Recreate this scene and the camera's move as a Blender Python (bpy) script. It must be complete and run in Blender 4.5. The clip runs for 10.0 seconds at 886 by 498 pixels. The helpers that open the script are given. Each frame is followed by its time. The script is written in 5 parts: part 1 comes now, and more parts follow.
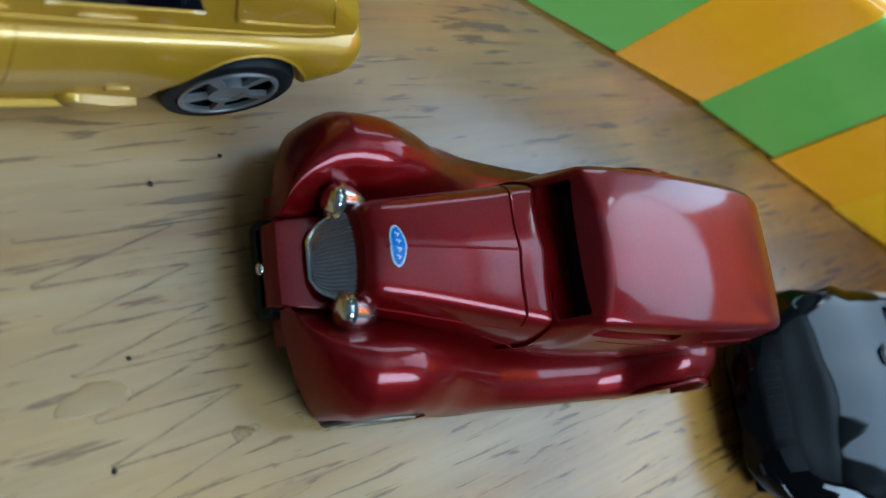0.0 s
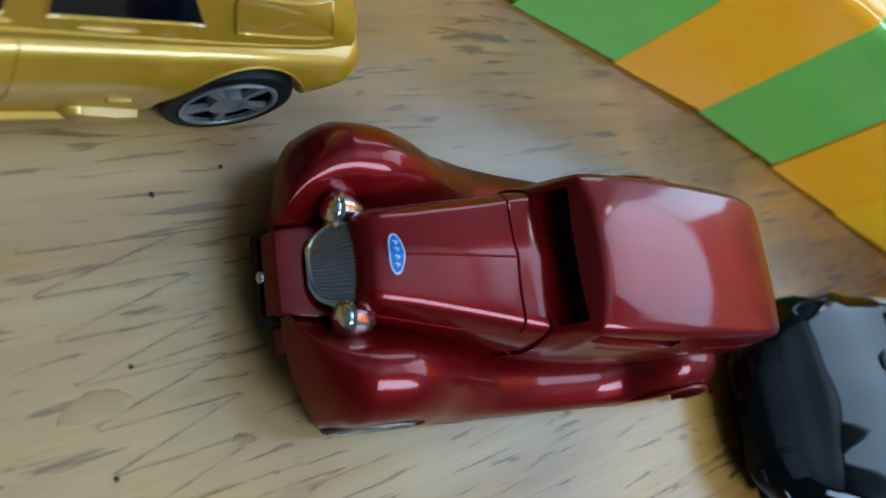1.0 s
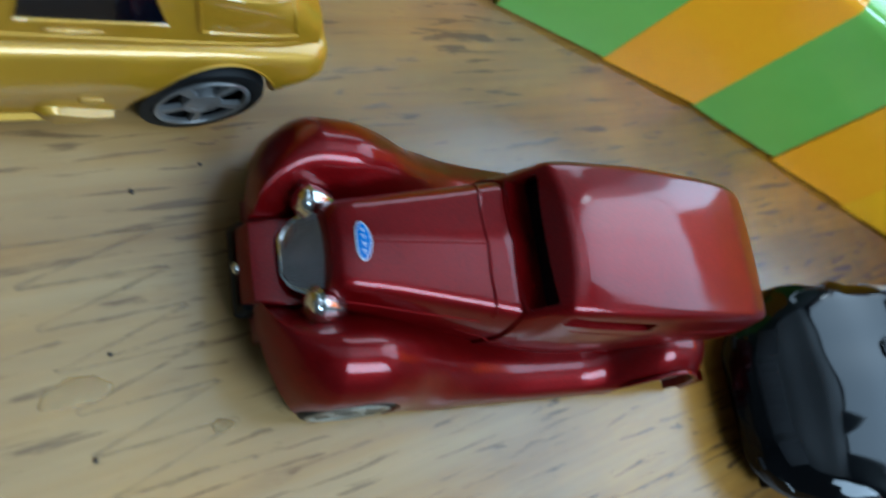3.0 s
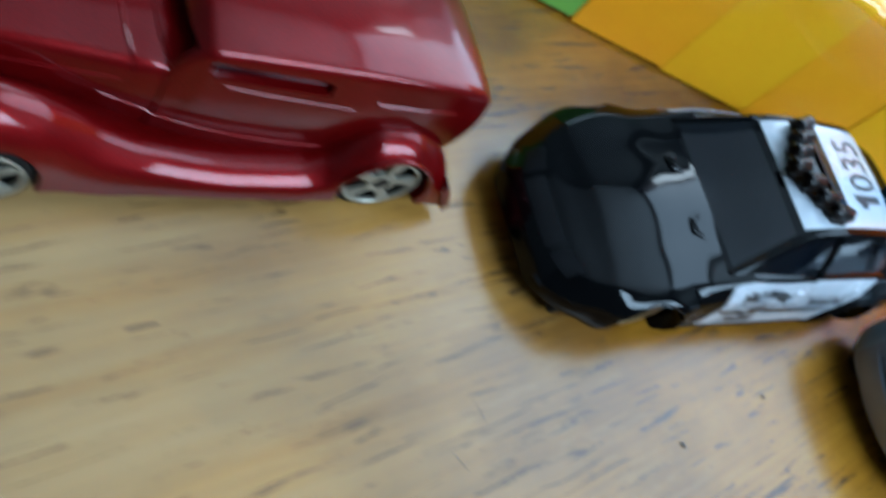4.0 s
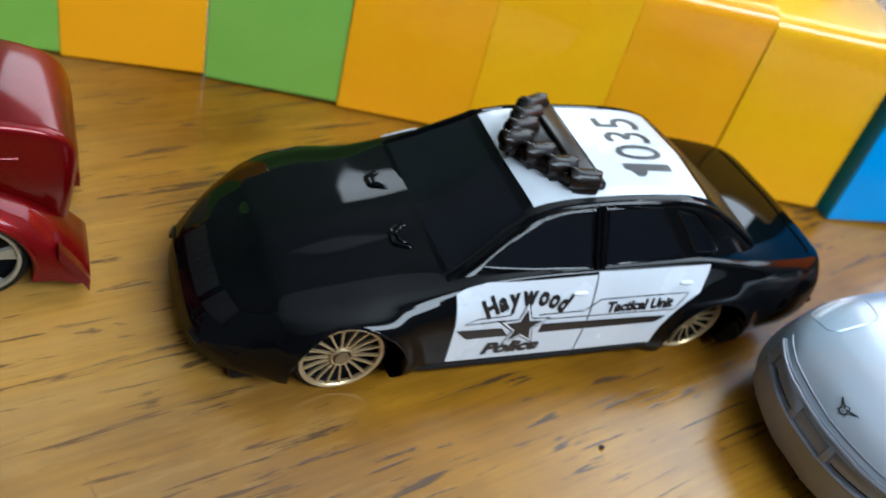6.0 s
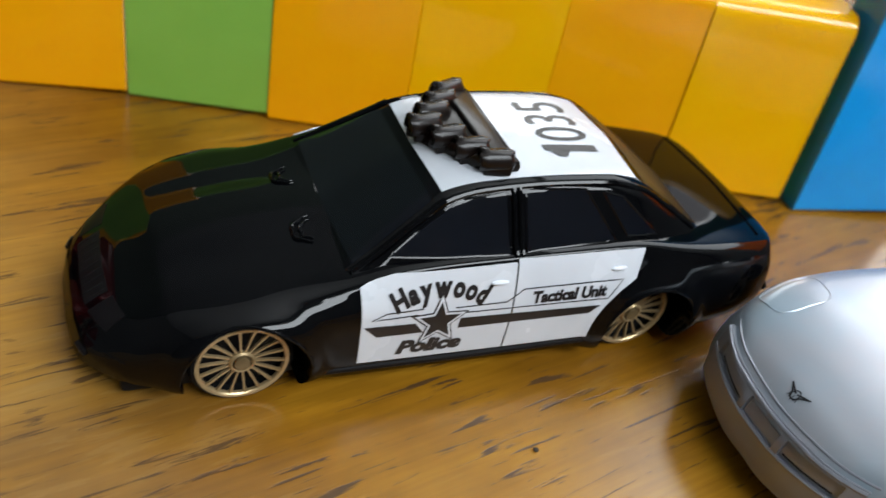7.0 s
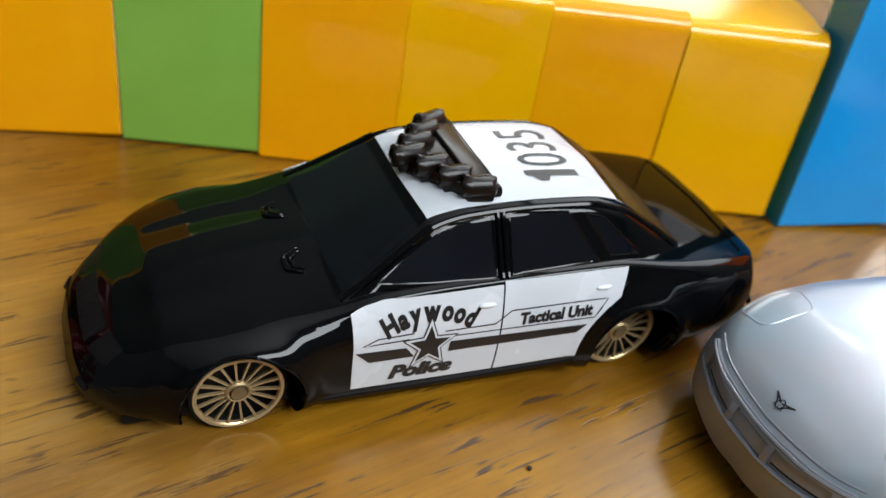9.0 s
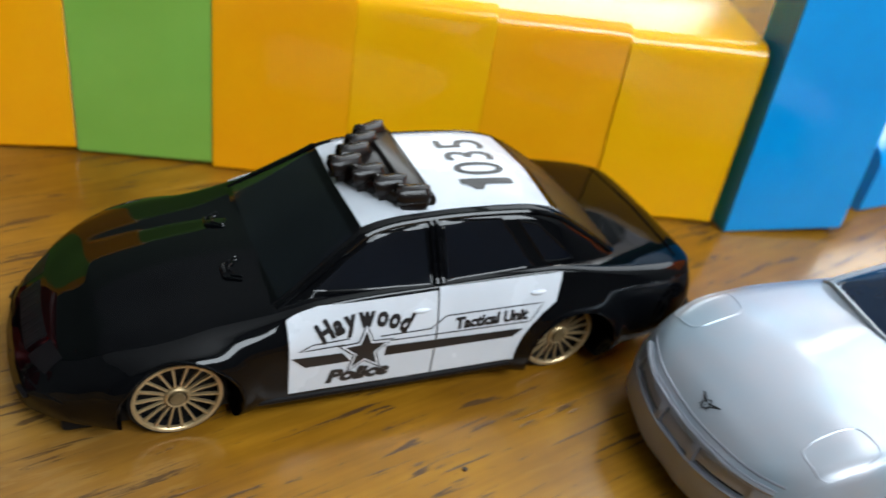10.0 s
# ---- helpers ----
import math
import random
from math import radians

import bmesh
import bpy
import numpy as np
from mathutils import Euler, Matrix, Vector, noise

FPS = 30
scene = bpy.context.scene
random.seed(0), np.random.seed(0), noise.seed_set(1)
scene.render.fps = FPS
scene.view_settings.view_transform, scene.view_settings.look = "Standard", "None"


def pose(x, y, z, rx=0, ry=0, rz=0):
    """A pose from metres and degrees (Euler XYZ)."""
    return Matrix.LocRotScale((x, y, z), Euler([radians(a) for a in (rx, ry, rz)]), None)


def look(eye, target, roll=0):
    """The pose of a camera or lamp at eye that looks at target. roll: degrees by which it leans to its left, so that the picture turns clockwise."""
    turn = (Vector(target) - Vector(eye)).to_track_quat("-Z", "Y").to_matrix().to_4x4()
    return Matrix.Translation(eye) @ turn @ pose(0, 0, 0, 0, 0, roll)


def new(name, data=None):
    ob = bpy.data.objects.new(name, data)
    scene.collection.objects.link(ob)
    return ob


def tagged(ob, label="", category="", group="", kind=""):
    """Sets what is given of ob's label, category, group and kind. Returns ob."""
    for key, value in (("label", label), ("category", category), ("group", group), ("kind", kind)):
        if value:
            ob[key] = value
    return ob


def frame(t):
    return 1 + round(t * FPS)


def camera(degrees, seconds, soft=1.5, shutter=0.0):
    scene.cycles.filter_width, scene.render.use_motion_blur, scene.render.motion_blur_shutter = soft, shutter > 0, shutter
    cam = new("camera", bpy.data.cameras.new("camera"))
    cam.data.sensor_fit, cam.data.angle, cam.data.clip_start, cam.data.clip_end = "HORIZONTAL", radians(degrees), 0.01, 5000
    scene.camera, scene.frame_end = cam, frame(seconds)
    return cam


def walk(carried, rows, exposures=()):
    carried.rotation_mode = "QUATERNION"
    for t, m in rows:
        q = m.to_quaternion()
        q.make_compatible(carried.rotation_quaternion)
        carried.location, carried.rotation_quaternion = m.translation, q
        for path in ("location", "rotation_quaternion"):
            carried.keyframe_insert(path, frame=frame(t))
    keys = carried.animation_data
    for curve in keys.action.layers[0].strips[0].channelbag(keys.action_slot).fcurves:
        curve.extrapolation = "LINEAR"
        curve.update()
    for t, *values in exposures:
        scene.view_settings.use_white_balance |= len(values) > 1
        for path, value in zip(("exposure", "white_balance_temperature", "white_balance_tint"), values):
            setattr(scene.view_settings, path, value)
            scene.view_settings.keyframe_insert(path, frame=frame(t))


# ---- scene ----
from mathutils.bvhtree import BVHTree

# ---- camera ----
cam = camera(51.9, 10.0, soft=1.5, shutter=0.7)
PATH = [
    (0, (-0.14388, -0.00442, 0.06935), (-0.07866, 0.01843, -0.00293), 68.44),
    (0.5, (-0.14448, -0.00479, 0.06986), (-0.07923, 0.01870, -0.00219), 67.91),
    (1, (-0.14386, -0.00498, 0.07021), (-0.07919, 0.01917, -0.00215), 67.17),
    (1.5, (-0.14495, -0.00406, 0.06997), (-0.08076, 0.02056, -0.00265), 66.81),
    (2, (-0.14475, -0.00412, 0.07039), (-0.08089, 0.02045, -0.00255), 66.83),
    (3.3, (-0.13451, -0.01485, 0.07742), (-0.07402, 0.01219, 0.00252), 62.72),
    (3.5, (-0.12634, -0.02107, 0.07888), (-0.06597, 0.00650, 0.00408), 62.37),
    (4, (-0.11015, -0.04177, 0.07965), (-0.05087, -0.00719, 0.00691), 52.16),
    (4.5, (-0.09366, -0.05237, 0.07984), (-0.03633, -0.01624, 0.00630), 50.26),
    (5, (-0.08253, -0.06089, 0.07445), (-0.02780, -0.01262, 0.00608), 40.90),
    (5.5, (-0.06391, -0.06901, 0.07677), (-0.02050, -0.00910, 0.00949), 24.51),
    (6, (-0.05066, -0.07114, 0.07444), (-0.00927, -0.00582, 0.01104), 19.11),
    (6.2, (-0.04813, -0.07449, 0.07238), (-0.00824, -0.00735, 0.00993), 17.08),
    (7.3, (-0.03690, -0.07454, 0.06859), (0.00286, -0.00445, 0.00937), 13.79),
    (7.5, (-0.03778, -0.07672, 0.06973), (0.00184, -0.00613, 0.01101), 13.26),
    (8, (-0.03831, -0.07721, 0.06963), (0.00149, -0.00599, 0.01181), 12.57),
    (8.5, (-0.03836, -0.07740, 0.06976), (0.00150, -0.00581, 0.01243), 12.14),
    (9, (-0.03803, -0.07744, 0.06975), (0.00182, -0.00547, 0.01290), 11.83),
    (9.5, (-0.03679, -0.07790, 0.07008), (0.00314, -0.00571, 0.01356), 11.66),
    (10, (-0.03397, -0.08151, 0.07206), (0.00704, -0.00946, 0.01614), 11.70),
]
EXPOSURES = [(0.0, -0.4, 4850, -5), (2.2, -0.4, 4850, -5), (3.5, -0.28, 4850, -6), (4.5, -0.26, 5000, -4), (5.0, -0.06, 5150, -3), (5.5, 0.1, 5300, -2), (6.2, -0.06, 6100, 4), (7.5, -0.17, 6800, 7), (9.0, -0.12, 6800, 7), (10.0, -0.13, 6450, 5)]
walk(cam, [(t, look(eye, target, roll)) for t, eye, target, roll in PATH], EXPOSURES)
cam.data.dof.use_dof = True
cam.data.dof.focus_distance = 0.088
cam.data.dof.aperture_fstop = 32.0

# ---- light ----
world = bpy.data.worlds.new("world")
scene.world = world
world.use_nodes = True
wn = world.node_tree.nodes
sky = wn.new("ShaderNodeTexSky")
sky.sky_type, sky.sun_disc = "NISHITA", False
sky.sun_elevation, sky.sun_rotation = radians(40), radians(60)
wn["Background"].inputs["Strength"].default_value = 0.12
world.node_tree.links.new(sky.outputs[0], wn["Background"].inputs["Color"])


def window_light(name, x, y, z, rx, ry, rz, w, h, watts, colour):
    lamp = bpy.data.lights.new(name, "AREA")
    lamp.shape, lamp.size, lamp.size_y, lamp.energy, lamp.color = "RECTANGLE", w, h, watts, colour
    ob = new(name, lamp)
    ob.matrix_world = pose(x, y, z, rx, ry, rz)
    return ob


# daylight in the three windows' openings, with a narrow brighter strip added for sharp highlights
window_light("window_daylight", 1.38, 0.29, 1.38, 0, 90, 0, 2.1, 1.38, 50, (0.9, 0.97, 1.06))
window_light("highlight_strip", 1.37, 1.09, 1.55, 0, 90, 0, 0.4, 0.12, 2.2, (1.0, 0.98, 0.95))
window_light("side_window_daylight", 0.5, -1.04, 1.25, 90, 0, 0, 1.3, 0.8, 60, (0.9, 0.97, 1.06))
window_light("low_window_daylight", 0.725, 1.34, 0.76, -90, 0, 0, 1.05, 0.48, 8, (0.95, 0.97, 1.0))


# ---- materials ----
def material(name, colour=(0.5, 0.5, 0.5), rough=0.4, metal=0.0, coat=0.0, spec=0.5, coat_ior=1.5):
    m = bpy.data.materials.new(name)
    m.use_nodes = True
    b = m.node_tree.nodes["Principled BSDF"]
    b.inputs["Base Color"].default_value = (*colour, 1)
    b.inputs["Roughness"].default_value = rough
    b.inputs["Metallic"].default_value = metal
    b.inputs["Coat Weight"].default_value = coat
    b.inputs["Coat Roughness"].default_value = 0.06
    b.inputs["Coat IOR"].default_value = coat_ior
    b.inputs["Specular IOR Level"].default_value = spec
    return m


def node(m, kind, **values):
    n = m.node_tree.nodes.new(kind)
    for key, value in values.items():
        n.inputs[key.replace("_", " ")].default_value = value
    return n


def link(m, a, b):
    m.node_tree.links.new(a, b)


def shader(m):
    return m.node_tree.nodes["Principled BSDF"]


def ramp(m, source, stops):
    n = m.node_tree.nodes.new("ShaderNodeValToRGB")
    while len(n.color_ramp.elements) < len(stops):
        n.color_ramp.elements.new(0.5)
    for e, (at, c) in zip(n.color_ramp.elements, stops):
        e.position, e.color = at, (*c, 1) if len(c) == 3 else c
    link(m, source, n.inputs["Fac"])
    return n


def mixed(m, fac, a, b, mode="MIX"):
    n = m.node_tree.nodes.new("ShaderNodeMix")
    n.data_type, n.blend_type = "RGBA", mode
    for slot, value in ((0, fac), (6, a), (7, b)):
        if isinstance(value, (int, float)):
            n.inputs[slot].default_value = value
        elif isinstance(value, tuple):
            n.inputs[slot].default_value = (*value, 1)
        else:
            link(m, value, n.inputs[slot])
    return n.outputs[2]


def mapped(m, scale=(1, 1, 1), turn=0.0, source="Object"):
    c = m.node_tree.nodes.new("ShaderNodeTexCoord")
    n = m.node_tree.nodes.new("ShaderNodeMapping")
    n.inputs["Scale"].default_value = scale
    n.inputs["Rotation"].default_value = (0, 0, radians(turn))
    link(m, c.outputs[source], n.inputs["Vector"])
    return n.outputs[0]


def noise_tex(m, vector, scale, detail=3.0, rough=0.5, distortion=0.0):
    n = node(m, "ShaderNodeTexNoise", Scale=scale, Detail=detail, Roughness=rough, Distortion=distortion)
    link(m, vector, n.inputs["Vector"])
    return n.outputs["Fac"]


def relief(m, height, strength, distance):
    n = node(m, "ShaderNodeBump", Strength=strength, Distance=distance)
    link(m, height, n.inputs["Height"])
    link(m, n.outputs[0], shader(m).inputs["Normal"])


def wear(m, colour, dark, scale=90.0, rough=(0.1, 0.25), bump=0.00002, fine=1500.0):
    """Paint or plastic with slight stains, uneven gloss and an orange-peel skin."""
    at = mapped(m)
    big = noise_tex(m, at, scale, 4)
    small = noise_tex(m, at, fine, 2)
    r = ramp(m, big, [(0.35, dark), (0.65, colour)])
    link(m, r.outputs[0], shader(m).inputs["Base Color"])
    n = node(m, "ShaderNodeMapRange", To_Min=rough[0], To_Max=rough[1])
    link(m, big, n.inputs["Value"])
    link(m, n.outputs[0], shader(m).inputs["Roughness"])
    relief(m, small, 0.25, bump)
    return m


def paint(name, colour, dark, metal=0.0, coat=0.6, rough=(0.12, 0.22), flakes=0.0, spec=0.5, coat_ior=1.5):
    m = wear(material(name, colour, 0.2, metal, coat, spec, coat_ior), colour, dark, 120.0, rough)
    if flakes:
        at = mapped(m)
        v = node(m, "ShaderNodeTexVoronoi", Scale=9000.0)
        link(m, at, v.inputs["Vector"])
        old = shader(m).inputs["Base Color"].links[0].from_socket
        f = ramp(m, v.outputs["Color"], [(0.3, (0.75,) * 3), (0.8, (1.0 + flakes,) * 3)])
        link(m, mixed(m, 1.0, old, f.outputs[0], "MULTIPLY"), shader(m).inputs["Base Color"])
    return m


RED = paint("candy_red_paint", (0.155, 0.0008, 0.002), (0.125, 0.0007, 0.0016), 0.5, 0.5, (0.32, 0.4), 0.03, 0.06, 1.5)
shader(RED).inputs["Coat Roughness"].default_value = 0.09
BLACK = paint("gloss_black_paint", (0.0016, 0.0018, 0.0024), (0.0012, 0.0013, 0.0018), 0.0, 0.48, (0.2, 0.3), 0.0, 0.0, 1.5)
shader(BLACK).inputs["Coat Roughness"].default_value = 0.04
WHITE = paint("white_decal_paint", (0.58, 0.61, 0.66), (0.53, 0.56, 0.61), 0.0, 0.3, (0.2, 0.32))
GOLD = paint("yellow_gold_paint", (0.40, 0.222, 0.004), (0.34, 0.185, 0.0035), 0.45, 0.8, (0.34, 0.44))
SILVER = paint("silver_grey_paint", (0.31, 0.385, 0.455), (0.37, 0.38, 0.42), 0.35, 0.35, (0.28, 0.4))
SILVER_DARK = paint("silver_bumper_paint", (0.27, 0.285, 0.325), (0.225, 0.235, 0.27), 0.4, 0.3, (0.3, 0.42))
GLASS = paint("dark_tinted_plastic", (0.002, 0.003, 0.006), (0.0015, 0.002, 0.004), 0.0, 0.0, (0.04, 0.08), 0.0, 0.5, 1.5)
BLUE_GLASS = paint("blue_tinted_plastic", (0.008, 0.02, 0.045), (0.006, 0.014, 0.035), 0.0, 0.3, (0.08, 0.14))
MATT = wear(material("black_plastic", rough=0.5, spec=0.14), (0.006, 0.006, 0.007), (0.004, 0.004, 0.005), 200.0, (0.4, 0.6))
RUBBER = wear(material("tyre_plastic", rough=0.6, spec=0.15), (0.008, 0.008, 0.008), (0.005, 0.005, 0.005), 250.0, (0.45, 0.65))
BAR = paint("dark_brown_lamp_plastic", (0.008, 0.005, 0.004), (0.005, 0.0033, 0.003), 0.0, 0.05, (0.22, 0.34), 0.0, 0.25)
CHROME = wear(material("chrome", rough=0.1, metal=1.0), (0.78, 0.78, 0.76), (0.6, 0.6, 0.59), 300.0, (0.08, 0.22))
# backlit orange sheet, added so that the red roof reflects orange
REFLECTOR_CLOTH = wear(material("orange_reflector_cloth", rough=0.9, spec=0.1), (0.80, 0.30, 0.04), (0.72, 0.25, 0.03), 14.0, (0.8, 0.95), 0.0003, 600.0)
cloth = REFLECTOR_CLOTH.node_tree.nodes
through_cloth = cloth.new("ShaderNodeBsdfTranslucent")
through_cloth.inputs["Color"].default_value = (0.85, 0.33, 0.05, 1)
blend = cloth.new("ShaderNodeMixShader")
blend.inputs[0].default_value = 0.6
link(REFLECTOR_CLOTH, shader(REFLECTOR_CLOTH).outputs[0], blend.inputs[1])
link(REFLECTOR_CLOTH, through_cloth.outputs[0], blend.inputs[2])
link(REFLECTOR_CLOTH, blend.outputs[0], cloth["Material Output"].inputs["Surface"])
DARK_WALL = wear(material("dark_green_wall_paint", rough=0.8), (0.09, 0.115, 0.085), (0.07, 0.095, 0.07), 3.0, (0.7, 0.85), 0.0005, 90.0)
RIM_CREAM = wear(material("cream_silver_rim", rough=0.35, metal=0.4), (0.34, 0.31, 0.24), (0.24, 0.22, 0.17), 350.0, (0.25, 0.45))
RIM_SILVER = wear(material("silver_rim", rough=0.35, metal=0.6), (0.27, 0.265, 0.26), (0.18, 0.175, 0.17), 350.0, (0.3, 0.45))
RIM_GOLD = wear(material("pale_gold_rim", rough=0.3, metal=0.55), (0.52, 0.38, 0.21), (0.36, 0.26, 0.13), 350.0, (0.22, 0.38))
SMOKED = paint("smoked_plastic", (0.004, 0.005, 0.007), (0.003, 0.004, 0.005), 0.0, 0.0, (0.28, 0.38), 0.0, 0.25)
GRILLE = wear(material("dull_silver_grille", rough=0.35, metal=0.7), (0.34, 0.31, 0.34), (0.26, 0.24, 0.27), 300.0, (0.28, 0.4))
HUB = wear(material("dull_brass_hub", rough=0.4, metal=0.5), (0.22, 0.16, 0.08), (0.14, 0.10, 0.05), 350.0, (0.3, 0.45))
INK = wear(material("black_print", rough=0.4), (0.010, 0.010, 0.012), (0.006, 0.006, 0.008), 300.0, (0.3, 0.45))
BADGE_BLUE = wear(material("blue_print", rough=0.3), (0.02, 0.13, 0.42), (0.015, 0.10, 0.35), 300.0, (0.2, 0.3))


def plastic(name, colour, dark):
    m = wear(material(name, colour, 0.25, 0, 0.0, 0.45), colour, dark, 60.0, (0.1, 0.2), 0.00003, 500.0)
    shader(m).inputs["Subsurface Weight"].default_value = 0.12
    shader(m).inputs["Subsurface Radius"].default_value = (0.004, 0.003, 0.002)
    shader(m).inputs["Subsurface Scale"].default_value = 1.0
    return m


AMBER = plastic("amber_plastic", (0.92, 0.40, 0.005), (0.88, 0.36, 0.004))
YELLOW = plastic("yellow_plastic", (0.93, 0.475, 0.004), (0.89, 0.43, 0.003))
GREEN = plastic("green_plastic", (0.24, 0.48, 0.08), (0.21, 0.43, 0.065))
BLUE = plastic("blue_plastic", (0.006, 0.33, 0.80), (0.005, 0.29, 0.74))


def varnished_wood():
    m = material("varnished_wood", rough=0.2, coat=0.0, spec=0.48)
    grain = mapped(m, (1, 1, 1), -12.0)
    n = m.node_tree.nodes
    stretch = n.new("ShaderNodeMapping")
    stretch.inputs["Scale"].default_value = (0.055, 1, 1)
    link(m, grain, stretch.inputs["Vector"])
    long_at = stretch.outputs[0]
    stretch2 = n.new("ShaderNodeMapping")
    stretch2.inputs["Scale"].default_value = (0.075, 1, 1)
    link(m, grain, stretch2.inputs["Vector"])
    pore_at = stretch2.outputs[0]
    broad = noise_tex(m, long_at, 42.0, 4, 0.55, 0.6)
    fine = noise_tex(m, long_at, 900.0, 4, 0.6)
    blotch = noise_tex(m, grain, 34.0, 4, 0.55)
    base = ramp(m, broad, [(0.25, (0.19, 0.078, 0.007)), (0.5, (0.312, 0.146, 0.011)), (0.75, (0.42, 0.218, 0.022))])
    tint = ramp(m, fine, [(0.3, (0.78, 0.74, 0.68)), (0.7, (1.06, 1.05, 1.03))])
    colour = mixed(m, 1.0, base.outputs[0], tint.outputs[0], "MULTIPLY")
    spots = ramp(m, blotch, [(0.35, (0.58, 0.51, 0.40)), (0.65, (1.12, 1.12, 1.08))])
    colour = mixed(m, 1.0, colour, spots.outputs[0], "MULTIPLY")
    # pale scuffs along the grain, in patches
    stretch3 = n.new("ShaderNodeMapping")
    stretch3.inputs["Scale"].default_value = (0.14, 1, 1)
    link(m, grain, stretch3.inputs["Vector"])
    scuff = noise_tex(m, stretch3.outputs[0], 620.0, 4, 0.65, 0.5)
    zone = noise_tex(m, grain, 26.0, 2, 0.5)
    both = n.new("ShaderNodeMath")
    both.operation = "MULTIPLY_ADD"
    both.inputs[1].default_value = 0.6
    link(m, zone, both.inputs[0])
    link(m, scuff, both.inputs[2])
    pale = ramp(m, both.outputs[0], [(0.92, (0, 0, 0)), (1.1, (0.08, 0.08, 0.08))])
    colour = mixed(m, pale.outputs[0], colour, (0.55, 0.37, 0.12))
    # open dark pores, in patches
    pores = noise_tex(m, pore_at, 1150.0, 4, 0.6, 0.8)
    where = noise_tex(m, grain, 90.0, 3, 0.6)
    add = n.new("ShaderNodeMath")
    add.operation = "MULTIPLY_ADD"
    add.inputs[1].default_value = 0.34
    link(m, where, add.inputs[0])
    link(m, pores, add.inputs[2])
    pit = ramp(m, add.outputs[0], [(0.755, (0, 0, 0)), (0.82, (0.95, 0.95, 0.95))])
    # worn, greyer varnish where things were set down
    worn = noise_tex(m, grain, 13.0, 3, 0.6)
    grey = ramp(m, worn, [(0.5, (0, 0, 0)), (0.75, (0.22, 0.22, 0.22))])
    colour = mixed(m, grey.outputs[0], colour, (0.26, 0.155, 0.05))
    # one end of the table is rubbed pale, with window sheen put into its colour
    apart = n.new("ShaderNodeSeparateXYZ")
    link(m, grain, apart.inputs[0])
    rub_and_sheen = node(m, "ShaderNodeMapRange", From_Min=-0.09, From_Max=-0.16, To_Min=0.0, To_Max=0.6)
    link(m, apart.outputs[0], rub_and_sheen.inputs["Value"])
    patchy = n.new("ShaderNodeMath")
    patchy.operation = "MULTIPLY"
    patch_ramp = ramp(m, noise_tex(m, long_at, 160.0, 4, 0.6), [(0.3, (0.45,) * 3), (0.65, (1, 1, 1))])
    link(m, rub_and_sheen.outputs[0], patchy.inputs[0])
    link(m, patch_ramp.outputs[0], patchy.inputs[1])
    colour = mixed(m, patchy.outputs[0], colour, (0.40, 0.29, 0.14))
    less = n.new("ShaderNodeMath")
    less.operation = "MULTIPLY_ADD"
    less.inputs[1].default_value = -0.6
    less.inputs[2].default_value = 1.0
    link(m, rub_and_sheen.outputs[0], less.inputs[0])
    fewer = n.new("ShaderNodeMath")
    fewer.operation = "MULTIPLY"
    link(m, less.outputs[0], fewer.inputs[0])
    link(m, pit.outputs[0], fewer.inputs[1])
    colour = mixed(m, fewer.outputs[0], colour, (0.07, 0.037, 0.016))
    link(m, colour, shader(m).inputs["Base Color"])
    r = node(m, "ShaderNodeMapRange", To_Min=0.14, To_Max=0.32)
    link(m, worn, r.inputs["Value"])
    link(m, r.outputs[0], shader(m).inputs["Roughness"])
    inv = n.new("ShaderNodeMath")
    inv.operation = "SUBTRACT"
    link(m, fine, inv.inputs[0])
    link(m, pit.outputs[0], inv.inputs[1])
    relief(m, inv.outputs[0], 0.18, 0.00012)
    return m


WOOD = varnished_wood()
STAIN = material("dried_amber_varnish", (0.38, 0.22, 0.06), 0.15)
wear(STAIN, (0.50, 0.34, 0.15), (0.40, 0.24, 0.08), 260.0, (0.14, 0.28))
shader(STAIN).inputs["Alpha"].default_value = 0.45
PENCIL = wear(material("pencil_line", rough=0.6), (0.06, 0.05, 0.04), (0.10, 0.08, 0.06), 700.0, (0.5, 0.7))
broken = ramp(PENCIL, noise_tex(PENCIL, mapped(PENCIL), 380.0, 4, 0.7), [(0.35, (0.04,) * 3), (0.7, (0.5,) * 3)])
link(PENCIL, broken.outputs[0], shader(PENCIL).inputs["Alpha"])
CRUMB = wear(material("dark_crumb", rough=0.8), (0.03, 0.02, 0.012), (0.015, 0.01, 0.008), 900.0, (0.7, 0.9))
WALL = wear(material("wall_paint", rough=0.8), (0.15, 0.155, 0.15), (0.12, 0.125, 0.12), 3.0, (0.7, 0.85), 0.0005, 90.0)
CEILING = wear(material("ceiling_paint", rough=0.85), (0.88, 0.88, 0.88), (0.84, 0.84, 0.84), 2.0, (0.8, 0.9), 0.0004, 80.0)
FLOOR = wear(material("floor_tiles", rough=0.4), (0.34, 0.29, 0.24), (0.27, 0.23, 0.19), 4.0, (0.3, 0.5), 0.0005, 40.0)
FRAME = wear(material("window_frame_paint", rough=0.4), (0.7, 0.7, 0.69), (0.62, 0.62, 0.61), 8.0, (0.3, 0.45))
PANE = material("window_glass", (1, 1, 1), 0.0)
shader(PANE).inputs["Transmission Weight"].default_value = 1.0

# ---- building helpers; shapes are drawn in millimetres ----
MM = 0.001


